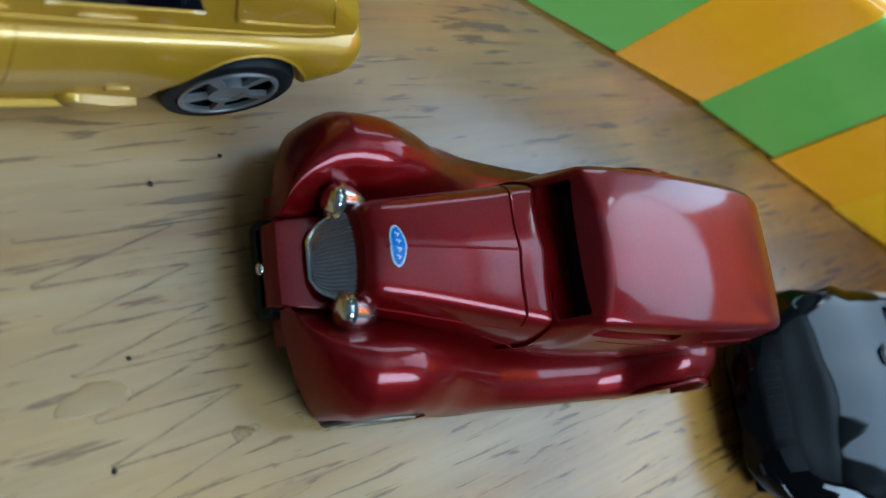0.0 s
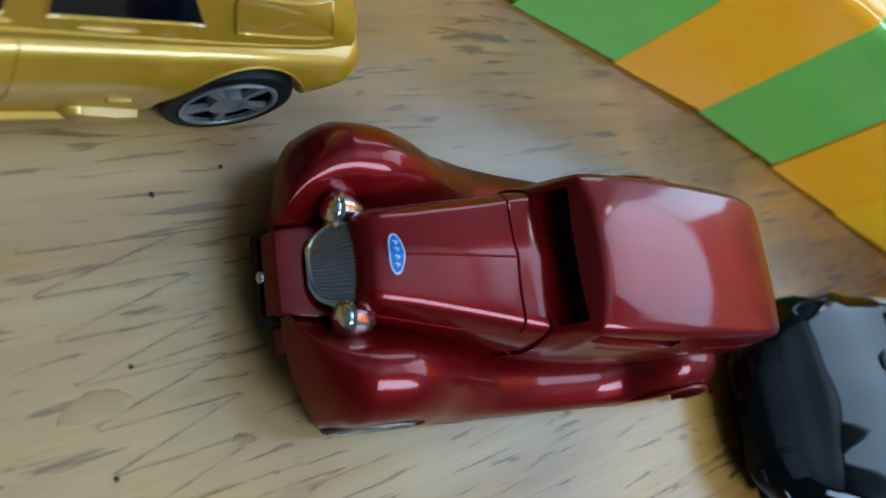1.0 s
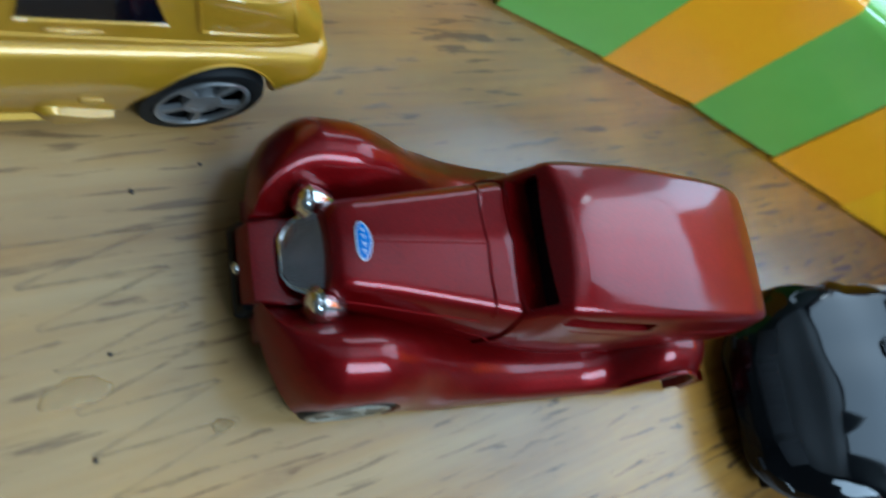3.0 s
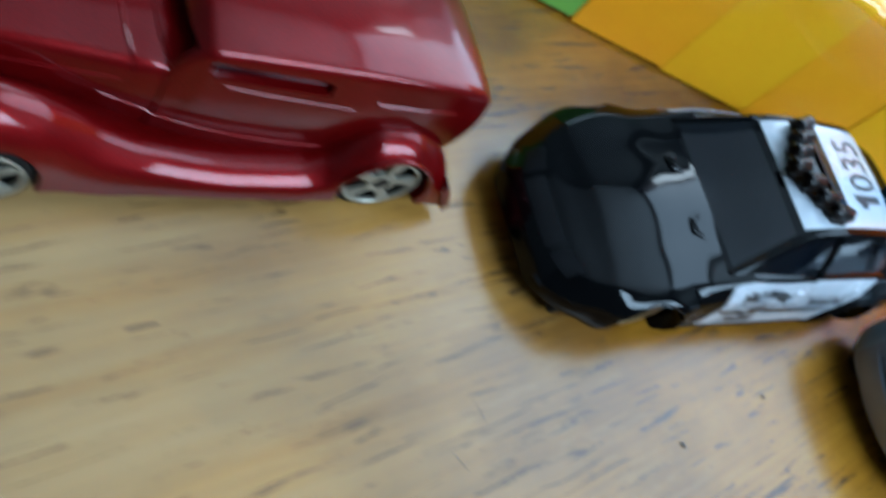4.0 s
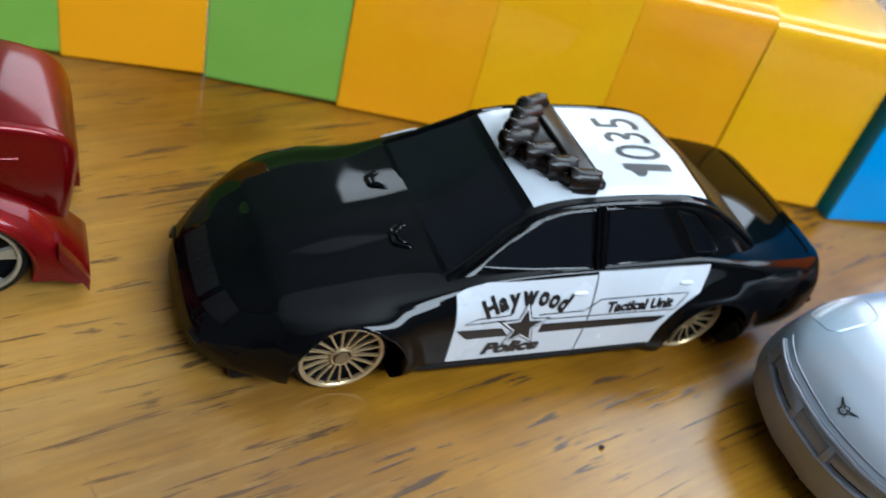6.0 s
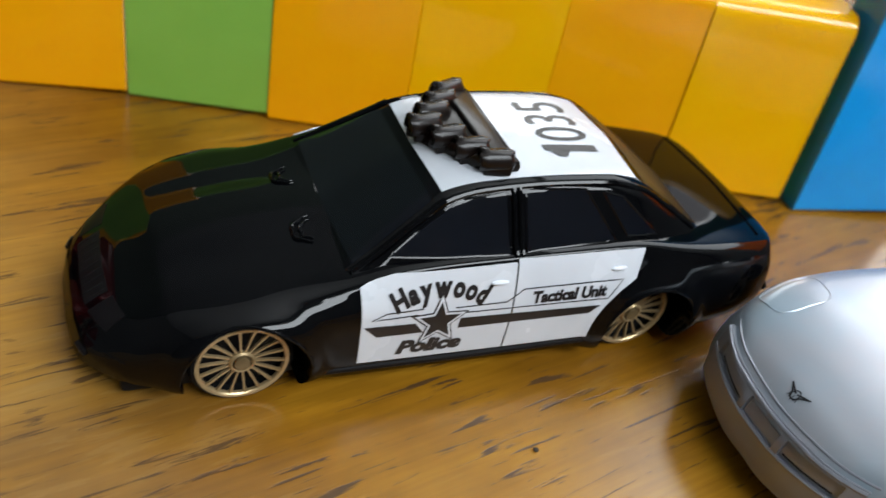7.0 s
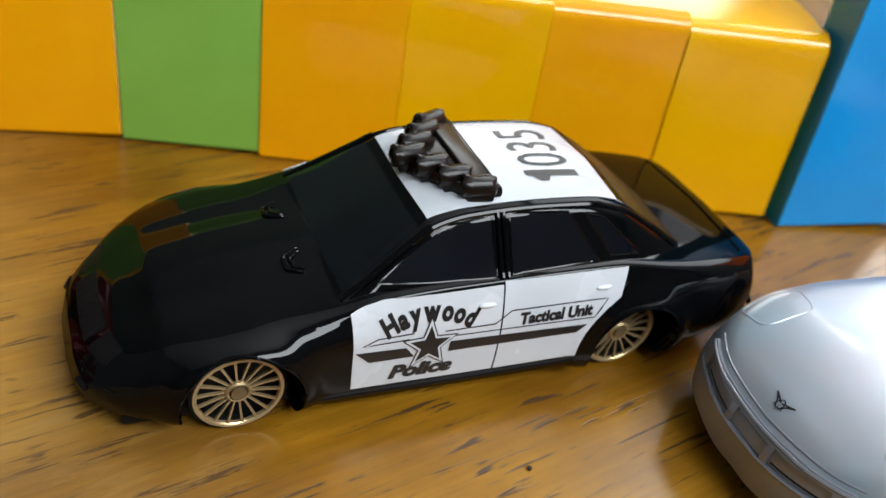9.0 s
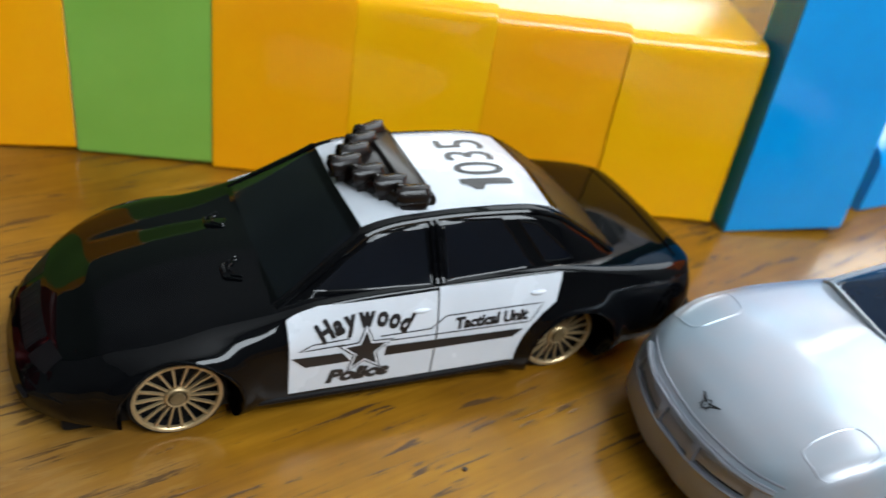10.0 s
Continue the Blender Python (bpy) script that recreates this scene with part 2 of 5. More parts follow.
def part(name, bm, mat, parent=None, label="", sharp=35, flat=False):
    """Links a bmesh drawn in millimetres as one mesh object, under its thing if one is given."""
    bmesh.ops.recalc_face_normals(bm, faces=bm.faces)
    bmesh.ops.scale(bm, vec=(MM, MM, MM), verts=bm.verts)
    me = bpy.data.meshes.new(name)
    bm.to_mesh(me)
    bm.free()
    return mesh_part(name, me, mat, parent, label, sharp, flat)


def mesh_part(name, me, mat, parent=None, label="", sharp=35, flat=False):
    if not flat:
        me.polygons.foreach_set("use_smooth", [True] * len(me.polygons))
        me.set_sharp_from_angle(angle=radians(sharp))
    me.materials.clear()
    me.materials.append(mat)
    ob = new(name, me)
    if parent:
        ob.parent = parent
    if label:
        tagged(ob, label)
    return ob


def thing(name, m, label, category, group="", kind=""):
    ob = new(name)
    ob.empty_display_size = 0.01
    ob.matrix_world = m
    return tagged(ob, label, category, group, kind)


def pchip(xs, ys, at):
    """Smooth interpolation that does not overshoot."""
    xs, ys = np.asarray(xs, float), np.asarray(ys, float)
    h, d = np.diff(xs), np.diff(ys) / np.diff(xs)
    s = np.zeros(len(xs))
    for i in range(1, len(xs) - 1):
        if d[i - 1] * d[i] > 0:
            a, b = 2 * h[i] + h[i - 1], h[i] + 2 * h[i - 1]
            s[i] = (a + b) / (a / d[i - 1] + b / d[i])
    s[0], s[-1] = d[0], d[-1]
    i = np.clip(np.searchsorted(xs, at, side="right") - 1, 0, len(h) - 1)
    t = (np.asarray(at) - xs[i]) / h[i]
    return ((1 + 2 * t) * (1 - t) ** 2 * ys[i] + t * (1 - t) ** 2 * h[i] * s[i]
            + t * t * (3 - 2 * t) * ys[i + 1] + t * t * (t - 1) * h[i] * s[i + 1])


def rounded(points, radii, steps=5, straight=3):
    """An open line with its corners rounded, always with the same number of points."""
    pts = [np.array(p, float) for p in points]
    out, last = [], pts[0]
    for i in range(1, len(pts)):
        end = pts[i]
        if i < len(pts) - 1:
            a, b = pts[i] - pts[i - 1], pts[i + 1] - pts[i]
            la, lb = np.linalg.norm(a) + 1e-9, np.linalg.norm(b) + 1e-9
            r = min(radii[i], 0.49 * la, 0.49 * lb)
            end, nxt = pts[i] - a / la * r, pts[i] + b / lb * r
        out += [last + (end - last) * k / straight for k in range(straight)]
        if i < len(pts) - 1:
            for k in range(steps):
                t = k / steps
                out.append((1 - t) ** 2 * end + 2 * t * (1 - t) * pts[i] + t * t * nxt)
            last = nxt
        else:
            out.append(end)
    return out


def skin(rings, closed=True, caps=True):
    """Faces between rings of equally many points."""
    bm = bmesh.new()
    vs = [[bm.verts.new(p) for p in ring] for ring in rings]
    n = len(rings[0])
    for a, b in zip(vs, vs[1:]):
        for i in range(n if closed else n - 1):
            j = (i + 1) % n
            bm.faces.new((a[i], a[j], b[j], b[i]))
    if caps and closed:
        bm.faces.new(vs[0]), bm.faces.new(vs[-1])
    return bm


def loft(keys, profile, radii, count=70, steps=5, straight=3):
    """A body symmetric about y = 0. keys: x and the values of a station; profile(values) gives the half outline from the bottom's
    middle to the top's middle."""
    keys = np.array(keys, float)
    u = np.linspace(0, 1, count)
    u = 0.5 - 0.5 * np.cos(np.pi * u) * (0.55 + 0.45 * np.abs(np.cos(np.pi * u)))
    xs = keys[0, 0] + (keys[-1, 0] - keys[0, 0]) * u
    values = np.stack([pchip(keys[:, 0], keys[:, k], xs) for k in range(1, keys.shape[1])], 1)
    rings = []
    for x, v in zip(xs, values):
        half = rounded(profile(v), radii, steps, straight)
        ring = [(x, p[0], p[1]) for p in half] + [(x, -p[0], p[1]) for p in half[-2:0:-1]]
        rings.append(ring)
    return skin(rings)


def box(bm, x0, x1, y0, y1, z0, z1, bevel=0.0, segments=2):
    made = bmesh.ops.create_cube(bm, size=1.0, matrix=Matrix.Translation(((x0 + x1) / 2, (y0 + y1) / 2, (z0 + z1) / 2))
                                 @ Matrix.Diagonal((x1 - x0, y1 - y0, z1 - z0, 1)))
    if bevel:
        edges = list({e for v in made["verts"] for e in v.link_edges})
        bmesh.ops.bevel(bm, geom=edges, offset=bevel, segments=segments, affect="EDGES", profile=0.5)
    return bm


def boxed(*a, **k):
    return box(bmesh.new(), *a, **k)


def turned(points, steps=40, axis="Y"):
    """A closed outline of (radius, along) turned round the y axis."""
    rings = []
    for k in range(steps):
        a = 2 * math.pi * k / steps
        rings.append([(r * math.cos(a), y, r * math.sin(a)) for r, y in points])
    rings.append(rings[0])
    bm = skin(rings, True, False)
    bmesh.ops.remove_doubles(bm, verts=bm.verts, dist=1e-4)
    return bm


def tube(points, radius, sides=8, closed=False):
    """A round bar along a line of points."""
    pts = [Vector(p) for p in points]
    rings = []
    n = len(pts)
    for i, p in enumerate(pts):
        a = pts[(i - 1) % n] if closed or i else p
        b = pts[(i + 1) % n] if closed or i < n - 1 else p
        t = (b - a).normalized()
        side = t.cross(Vector((0.13, 0.31, 0.94))).normalized()
        up = side.cross(t)
        r = radius[i] if isinstance(radius, (list, tuple)) else radius
        rings.append([p + r * (math.cos(2 * math.pi * k / sides) * side + math.sin(2 * math.pi * k / sides) * up) for k in range(sides)])
    if closed:
        rings.append(rings[0])
    bm = skin(rings, True, not closed)
    if closed:
        bmesh.ops.remove_doubles(bm, verts=bm.verts, dist=1e-5)
    return bm


def blob(x, y, z, rx, ry, rz, turn=(0, 0, 0), segments=16):
    bm = bmesh.new()
    bmesh.ops.create_uvsphere(bm, u_segments=segments, v_segments=max(6, segments // 2), radius=1.0,
                              matrix=pose(x, y, z, *turn) @ Matrix.Diagonal((rx, ry, rz, 1)))
    return bm


def join(bms):
    out = bmesh.new()
    me = bpy.data.meshes.new("join")
    for b in bms:
        b.to_mesh(me)
        out.from_mesh(me)
        b.free()
    bpy.data.meshes.remove(me)
    return out


def carved(bm, cutters):
    """A shape with other shapes taken out of it."""
    bmesh.ops.recalc_face_normals(bm, faces=bm.faces)
    me = bpy.data.meshes.new("carve")
    bm.to_mesh(me)
    bm.free()
    ob = new("carve", me)
    tools = []
    for c in cutters:
        bmesh.ops.recalc_face_normals(c, faces=c.faces)
        cm = bpy.data.meshes.new("cut")
        c.to_mesh(cm)
        c.free()
        t = new("cut", cm)
        tools.append(t)
        mod = ob.modifiers.new("cut", "BOOLEAN")
        mod.operation, mod.object, mod.solver = "DIFFERENCE", t, "EXACT"
    done = bpy.data.meshes.new_from_object(ob.evaluated_get(bpy.context.evaluated_depsgraph_get()))
    for t in (ob, *tools):
        old = t.data
        bpy.data.objects.remove(t)
        bpy.data.meshes.remove(old)
    out = bmesh.new()
    out.from_mesh(done)
    bpy.data.meshes.remove(done)
    return out


def wheel_well(x, y0, y1, z, r):
    """The cutters of a wheel's opening: round above, straight below."""
    return [wheel_cut(x, y0, y1, z, r), boxed(x - r, x + r, min(y0, y1), max(y0, y1), -3, z)]


def wheel_cut(x, y0, y1, z, r):
    bm = bmesh.new()
    bmesh.ops.create_cone(bm, cap_ends=True, segments=40, radius1=r, radius2=r, depth=abs(y1 - y0),
                          matrix=pose(x, (y0 + y1) / 2, z, 90))
    return bm


def drop_onto(tree, p, way, proud):
    hit, normal, _, _ = tree.ray_cast(Vector(p), Vector(way))
    if hit is None:
        near, normal, _, _ = tree.find_nearest(Vector(p))
        hit = near
    if normal.dot(Vector(way)) > 0:
        normal = -normal
    return hit + normal * proud, normal


def patch(tree, grid, way, proud=0.12, thick=0.3, swell=None):
    """A thin panel that follows a body: grid is rows of points from which rays go along way to the body."""
    top, low = [], []
    for i, row in enumerate(grid):
        a, b = [], []
        for j, p in enumerate(row):
            lift = proud + (swell(i / (len(grid) - 1), j / (len(row) - 1)) if swell else 0.0)
            q, nrm = drop_onto(tree, p, way, lift)
            a.append(q), b.append(q - nrm * (thick + lift - proud))
        top.append(a), low.append(b)
    bm = bmesh.new()
    vt = [[bm.verts.new(p) for p in r] for r in top]
    vl = [[bm.verts.new(p) for p in r] for r in low]
    m, n = len(grid), len(grid[0])
    for i in range(m - 1):
        for j in range(n - 1):
            bm.faces.new((vt[i][j], vt[i][j + 1], vt[i + 1][j + 1], vt[i + 1][j]))
            bm.faces.new((vl[i][j], vl[i + 1][j], vl[i + 1][j + 1], vl[i][j + 1]))
    rim = [(i, 0) for i in range(m)] + [(m - 1, j) for j in range(1, n)] + [(i, n - 1) for i in range(m - 2, -1, -1)] + [(0, j) for j in range(n - 2, 0, -1)]
    for (a, b), (c, d) in zip(rim, rim[1:] + rim[:1]):
        bm.faces.new((vt[a][b], vt[c][d], vl[c][d], vl[a][b]))
    return bm


def between(low, high, rows=10, cols=24):
    """A grid of (s, t) points between two lines, each given as points that are spread evenly by their first value."""
    out = []
    for i in range(rows):
        v = i / (rows - 1)
        row = []
        for j in range(cols):
            u = j / (cols - 1)
            a, b = along(low, u), along(high, u)
            row.append(a + (b - a) * v)
        out.append(row)
    return out


def along(line, u):
    line = [np.array(p, float) for p in line]
    lengths = np.r_[0, np.cumsum([np.linalg.norm(b - a) for a, b in zip(line, line[1:])])]
    d = u * lengths[-1]
    return np.array([np.interp(d, lengths, [p[k] for p in line]) for k in range(len(line[0]))])


def side_grid(low, high, side, rows=10, cols=24):
    """A grid on the car's side from lines of (x, z)."""
    return [[(p[0], 40 * side, p[1]) for p in row] for row in between(low, high, rows, cols)]


def top_grid(low, high, rows=10, cols=24):
    """A grid above the car from lines of (x, y)."""
    return [[(p[0], p[1], 60) for p in row] for row in between(low, high, rows, cols)]


def edge_of(grid):
    g = grid
    return g[0] + [r[-1] for r in g[1:]] + g[-1][-2::-1] + [r[0] for r in g[-2:0:-1]]


def beading(tree, line, way, proud, radius, closed=False, sides=6):
    return tube([drop_onto(tree, p, way, proud)[0] for p in line], radius, sides, closed)


def letters(text, size, bold=0.0, shear=0.0):
    """The built-in font's letters as flat points and faces, and their width."""
    cu = bpy.data.curves.new("letters", "FONT")
    cu.body, cu.size, cu.offset, cu.shear, cu.resolution_u = text, size, bold, shear, 3
    ob = new("letters", cu)
    me = bpy.data.meshes.new_from_object(ob.evaluated_get(bpy.context.evaluated_depsgraph_get()))
    pts = [tuple(v.co) for v in me.vertices]
    faces = [tuple(p.vertices) for p in me.polygons]
    bpy.data.objects.remove(ob)
    bpy.data.curves.remove(cu)
    bpy.data.meshes.remove(me)
    return pts, faces


def printed(tree, shapes, place, way, proud=0.18, fine=0.7):
    """Flat shapes laid on a body, in small faces that follow it. place turns a flat point into the start of a ray."""
    bm = bmesh.new()
    for pts, faces in shapes:
        vs = [bm.verts.new((p[0], p[1], 0)) for p in pts]
        for f in faces:
            if len(set(f)) > 2:
                try:
                    bm.faces.new([vs[k] for k in f])
                except ValueError:
                    pass
    bmesh.ops.triangulate(bm, faces=bm.faces)
    for _ in range(5):
        far = [e for e in bm.edges if e.calc_length() > fine]
        if not far:
            break
        bmesh.ops.subdivide_edges(bm, edges=far, cuts=1)
        bmesh.ops.triangulate(bm, faces=[f for f in bm.faces if len(f.verts) > 3])
    for v in bm.verts:
        v.co = drop_onto(tree, place(v.co.x, v.co.y), way, proud)[0]
    return bm


def moved(shape, dx, dy, turn=0.0, sx=1.0, sy=1.0):
    pts, faces = shape
    c, s = math.cos(turn), math.sin(turn)
    return [(c * x * sx - s * y * sy + dx, s * x * sx + c * y * sy + dy) for x, y, *_ in pts], faces


def width(shape):
    xs = [p[0] for p in shape[0]]
    return min(xs), max(xs)


def polygon(points, cuts=1):
    """A flat shape fanned from its middle."""
    n = len(points)
    c = (sum(p[0] for p in points) / n, sum(p[1] for p in points) / n)
    return [c, *points], [(0, k + 1, (k + 1) % n + 1) for k in range(n)]


def strip(points, w):
    """A flat line of even width."""
    pts = [Vector(p) for p in points]
    out = []
    for i, p in enumerate(pts):
        t = (pts[min(i + 1, len(pts) - 1)] - pts[max(i - 1, 0)]).normalized()
        nrm = Vector((-t.y, t.x))
        out += [tuple(p + nrm * w / 2), tuple(p - nrm * w / 2)]
    return out, [(2 * k, 2 * k + 1, 2 * k + 3, 2 * k + 2) for k in range(len(pts) - 1)]


def dense(points, step=1.0):
    out = []
    for a, b in zip(points, points[1:]):
        n = max(1, int(math.dist(a, b) / step))
        out += [(a[0] + (b[0] - a[0]) * k / n, a[1] + (b[1] - a[1]) * k / n) for k in range(n)]
    return out + [points[-1]]


def side_y(keys, x, z):
    """How far out a body's side is at x and z, from its stations."""
    keys = np.array(keys, float)
    hw, zm, zs, ws = (float(pchip(keys[:, 0], keys[:, k], np.array([x]))[0]) for k in (1, 3, 4, 5))
    return hw if z <= zm else hw + (ws - hw) * min(1.0, (z - zm) / (zs - zm))


def arch(keys, x, z, r, side, a0, a1, thin, thick, sunk=0.15, steps=26):
    """A rounded lip over a wheel opening."""
    pts, rad = [], []
    for k in range(steps):
        a = radians(a0 + (a1 - a0) * k / (steps - 1))
        px, pz = x + r * math.cos(a), z + r * math.sin(a)
        pts.append((px, side * (side_y(keys, px, pz) - sunk), pz))
        rad.append(thin + (thick - thin) * math.sin(math.pi * k / (steps - 1)) ** 0.6)
    return tube(pts, rad, 8)


def tree_of(bms):
    """One search tree over several shapes, which stay usable."""
    whole = bmesh.new()
    me = bpy.data.meshes.new("tree")
    for b in bms:
        b.to_mesh(me)
        whole.from_mesh(me)
    bpy.data.meshes.remove(me)
    tree = BVHTree.FromBMesh(whole)
    whole.free()
    return tree


# ---- the room ----
def solid(name, x0, x1, y0, y1, z0, z1, mat, label, category, bevel=0.0):
    """A block of the setting, in metres."""
    ob = part(name, boxed(x0 * 1e3, x1 * 1e3, y0 * 1e3, y1 * 1e3, z0 * 1e3, z1 * 1e3, bevel=bevel), mat)
    return tagged(ob, label, category, kind="structure")


def wall_with_window(name, axis, at, thick, lo, hi, z0, z1, w0, w1, v0, v1, label, mat=None):
    """A wall across an axis with one opening through it."""
    bm = bmesh.new()
    for a, b, c, d in ((lo, w0, z0, z1), (w1, hi, z0, z1), (w0, w1, z0, v0), (w0, w1, v1, z1)):
        if axis == "x":
            box(bm, at * 1e3, (at + thick) * 1e3, a * 1e3, b * 1e3, c * 1e3, d * 1e3)
        else:
            box(bm, a * 1e3, b * 1e3, at * 1e3, (at + thick) * 1e3, c * 1e3, d * 1e3)
    return tagged(part(name, bm, mat or WALL), label, "wall", kind="structure")


FZ, CZ = -0.75, 2.45
solid("floor", -2.12, 1.42, -1.12, 1.42, FZ - 0.05, FZ, FLOOR, "plain brown tiled room floor under the table", "floor")
solid("ceiling", -2.12, 1.42, -1.12, 1.42, CZ, CZ + 0.05, CEILING, "plain white painted room ceiling over the table", "ceiling")
wall_with_window("wall_east", "x", 1.3, 0.12, -1.0, 1.3, FZ, CZ, -0.4, 1.2, 0.32, 2.44, "painted wall with a bright window opening")
wall_with_window("wall_south", "y", -1.12, 0.12, -2.0, 1.42, FZ, CZ, -0.15, 1.15, 0.85, 1.65, "painted wall with a bright window")
wall_with_window("wall_north", "y", 1.3, 0.12, -2.0, 1.42, FZ, 1.35, 0.2, 1.25, 0.52, 1.0, "dark green painted lower wall with a low window", DARK_WALL)
solid("wall_north_upper", -2.0, 1.3, 1.3, 1.42, 1.35, CZ, WALL, "grey painted upper wall behind the table", "wall")
solid("wall_west", -2.12, -2.0, -1.12, 1.42, FZ, CZ, WALL, "plain painted wall at the table's end", "wall")


def orange_reflector():
    """A short unseen cloth with soft folds, added low across the east window on a thin rail for its orange reflection.
    """
    c = thing("curtain", pose(1.294, 0.08, 0.84), "short translucent orange cloth added low across the window for its orange reflection", "curtain")
    rings = []
    for k in range(101):
        y = -470 + 990 * k / 100
        fold = 14 * math.sin(y / 24) + 5 * math.sin(y / 61 + 1)
        rings.append([(fold * 0.6, y, 0), (fold, y, -540), (fold + 1.2, y, -540), (fold * 0.6 + 1.2, y, 0)])
    part("cloth", skin(rings), REFLECTOR_CLOTH, c, sharp=80)
    part("rail", wheel_cut(0, -560, 1180, 6, 6), FRAME, c)
    return c


orange_reflector()


def table():
    t = thing("table", pose(0.05, 0.1, 0), "worn varnished wooden table with dark grain flecks", "table")
    bm = boxed(-600, 600, -400, 400, -24, 0, bevel=2.5)
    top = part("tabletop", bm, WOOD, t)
    for x in (-550, 550):
        for y in (-350, 350):
            part("leg", boxed(x - 25, x + 25, y - 25, y + 25, FZ * 1e3, -24, bevel=3), WOOD, t)
    part("apron", boxed(-520, 520, -362, -340, -100, -24, bevel=2), WOOD, t)
    part("apron", boxed(-520, 520, 340, 362, -100, -24, bevel=2), WOOD, t)
    return t


table()


# ---- building blocks ----
def block(name, mat, w, d, h, r, m, label, group):
    t = thing(name, m, label, "toy block", group)
    part("body", carved_top(w, d, h, r), mat, t)
    return t


def carved_top(w, d, h, r):
    """A block whose front and back top edges are rounded, with small bevels elsewhere."""
    outline = []
    for k in range(7):
        a = math.pi / 2 * k / 6
        outline.append((r - r * math.cos(a), h - r + r * math.sin(a)))
    for k in range(7):
        a = math.pi / 2 * (1 - k / 6)
        outline.append((d - r + r * math.cos(a), h - r + r * math.sin(a)))
    outline += [(d, 0.5), (d - 0.5, 0), (0.5, 0), (0, 0.5)]
    e = 0.11
    c = (d / 2, h / 2)
    rings = []
    for x, s in ((-w / 2 + 0.01, e), (-w / 2 + 0.01 + e, 0), (w / 2 - 0.01 - e, 0), (w / 2 - 0.01, e)):
        rings.append([(x, y + (s if y < c[0] else -s), z + (s if z < c[1] else -s)) for y, z in outline])
    return skin(rings)


WALL_AT, WALL_TURN, PITCH, BLOCK_H, BLOCK_D, LEAN = (-8.3, 36.7), -19.9, 19.35, 29.8, 32.0, 1.8
row = [(-4, AMBER, "amber"), (-3, GREEN, "green"), (-2, AMBER, "amber"), (-1, GREEN, "green"), (0, AMBER, "amber"), (1, YELLOW, "yellow"), (2, AMBER, "amber"), (3, YELLOW, "yellow")]
for k, mat, colour in row:
    # the row bends a little at the second green block
    turn, at, first = (WALL_TURN, WALL_AT, 0) if k >= -1 else (-12.8, (-26.6, 43.2), -1)
    ca, sa = math.cos(radians(turn)), math.sin(radians(turn))
    s = (k - first + 0.5) * PITCH
    j = 0.1 * ((k * 7) % 3 - 1)
    wide = PITCH + (1.1 if k == 3 else 0.0)
    s += (wide - PITCH) / 2
    m = pose((at[0] + s * ca - j * sa) * MM, (at[1] + s * sa + j * ca) * MM, 0.5 * wide * MM * math.sin(radians(LEAN)), 0, 0, turn) @ pose(0, 0, 0, 0, -LEAN, 0)
    block("toy_block", mat, wide, BLOCK_D, BLOCK_H, 2.4, m, f"glossy {colour} plastic toy block standing in a row", "row of toy blocks")
block("blue_toy_block", BLUE, 22.0, 7.0, 62.0, 2.0, pose(0.0777, 0.0060, 0.0005, 0, 0, -9.5) @ pose(0, 0, 0, 0, -2.6, 0), "tall glossy bright blue plastic toy block", "blue blocks")
block("low_blue_toy_block", BLUE, 30.0, 16.0, 12.5, 4.0, pose(0.1135, 0.0105, 0, 0, 0, 4.0), "low rounded bright blue plastic toy block", "blue blocks")


# ---- wheels ----
def spoke5(r, w):
    """One spoke of a five-spoke rim, pointing up."""
    outline = [(-0.55 * w, 0.9), (0.55 * w, 0.9), (0.36 * w, 0.5 * r), (0.62 * w, r - 0.5), (-0.62 * w, r - 0.5), (-0.36 * w, 0.5 * r)]
    bm = bmesh.new()
    a = [bm.verts.new((x, -0.12, z)) for x, z in outline]
    b = [bm.verts.new((x * 1.1, 0.35, z)) for x, z in outline]
    bm.faces.new(a), bm.faces.new(b[::-1])
    for k in range(len(a)):
        j = (k + 1) % len(a)
        bm.faces.new((a[k], a[j], b[j], b[k]))
    return bm


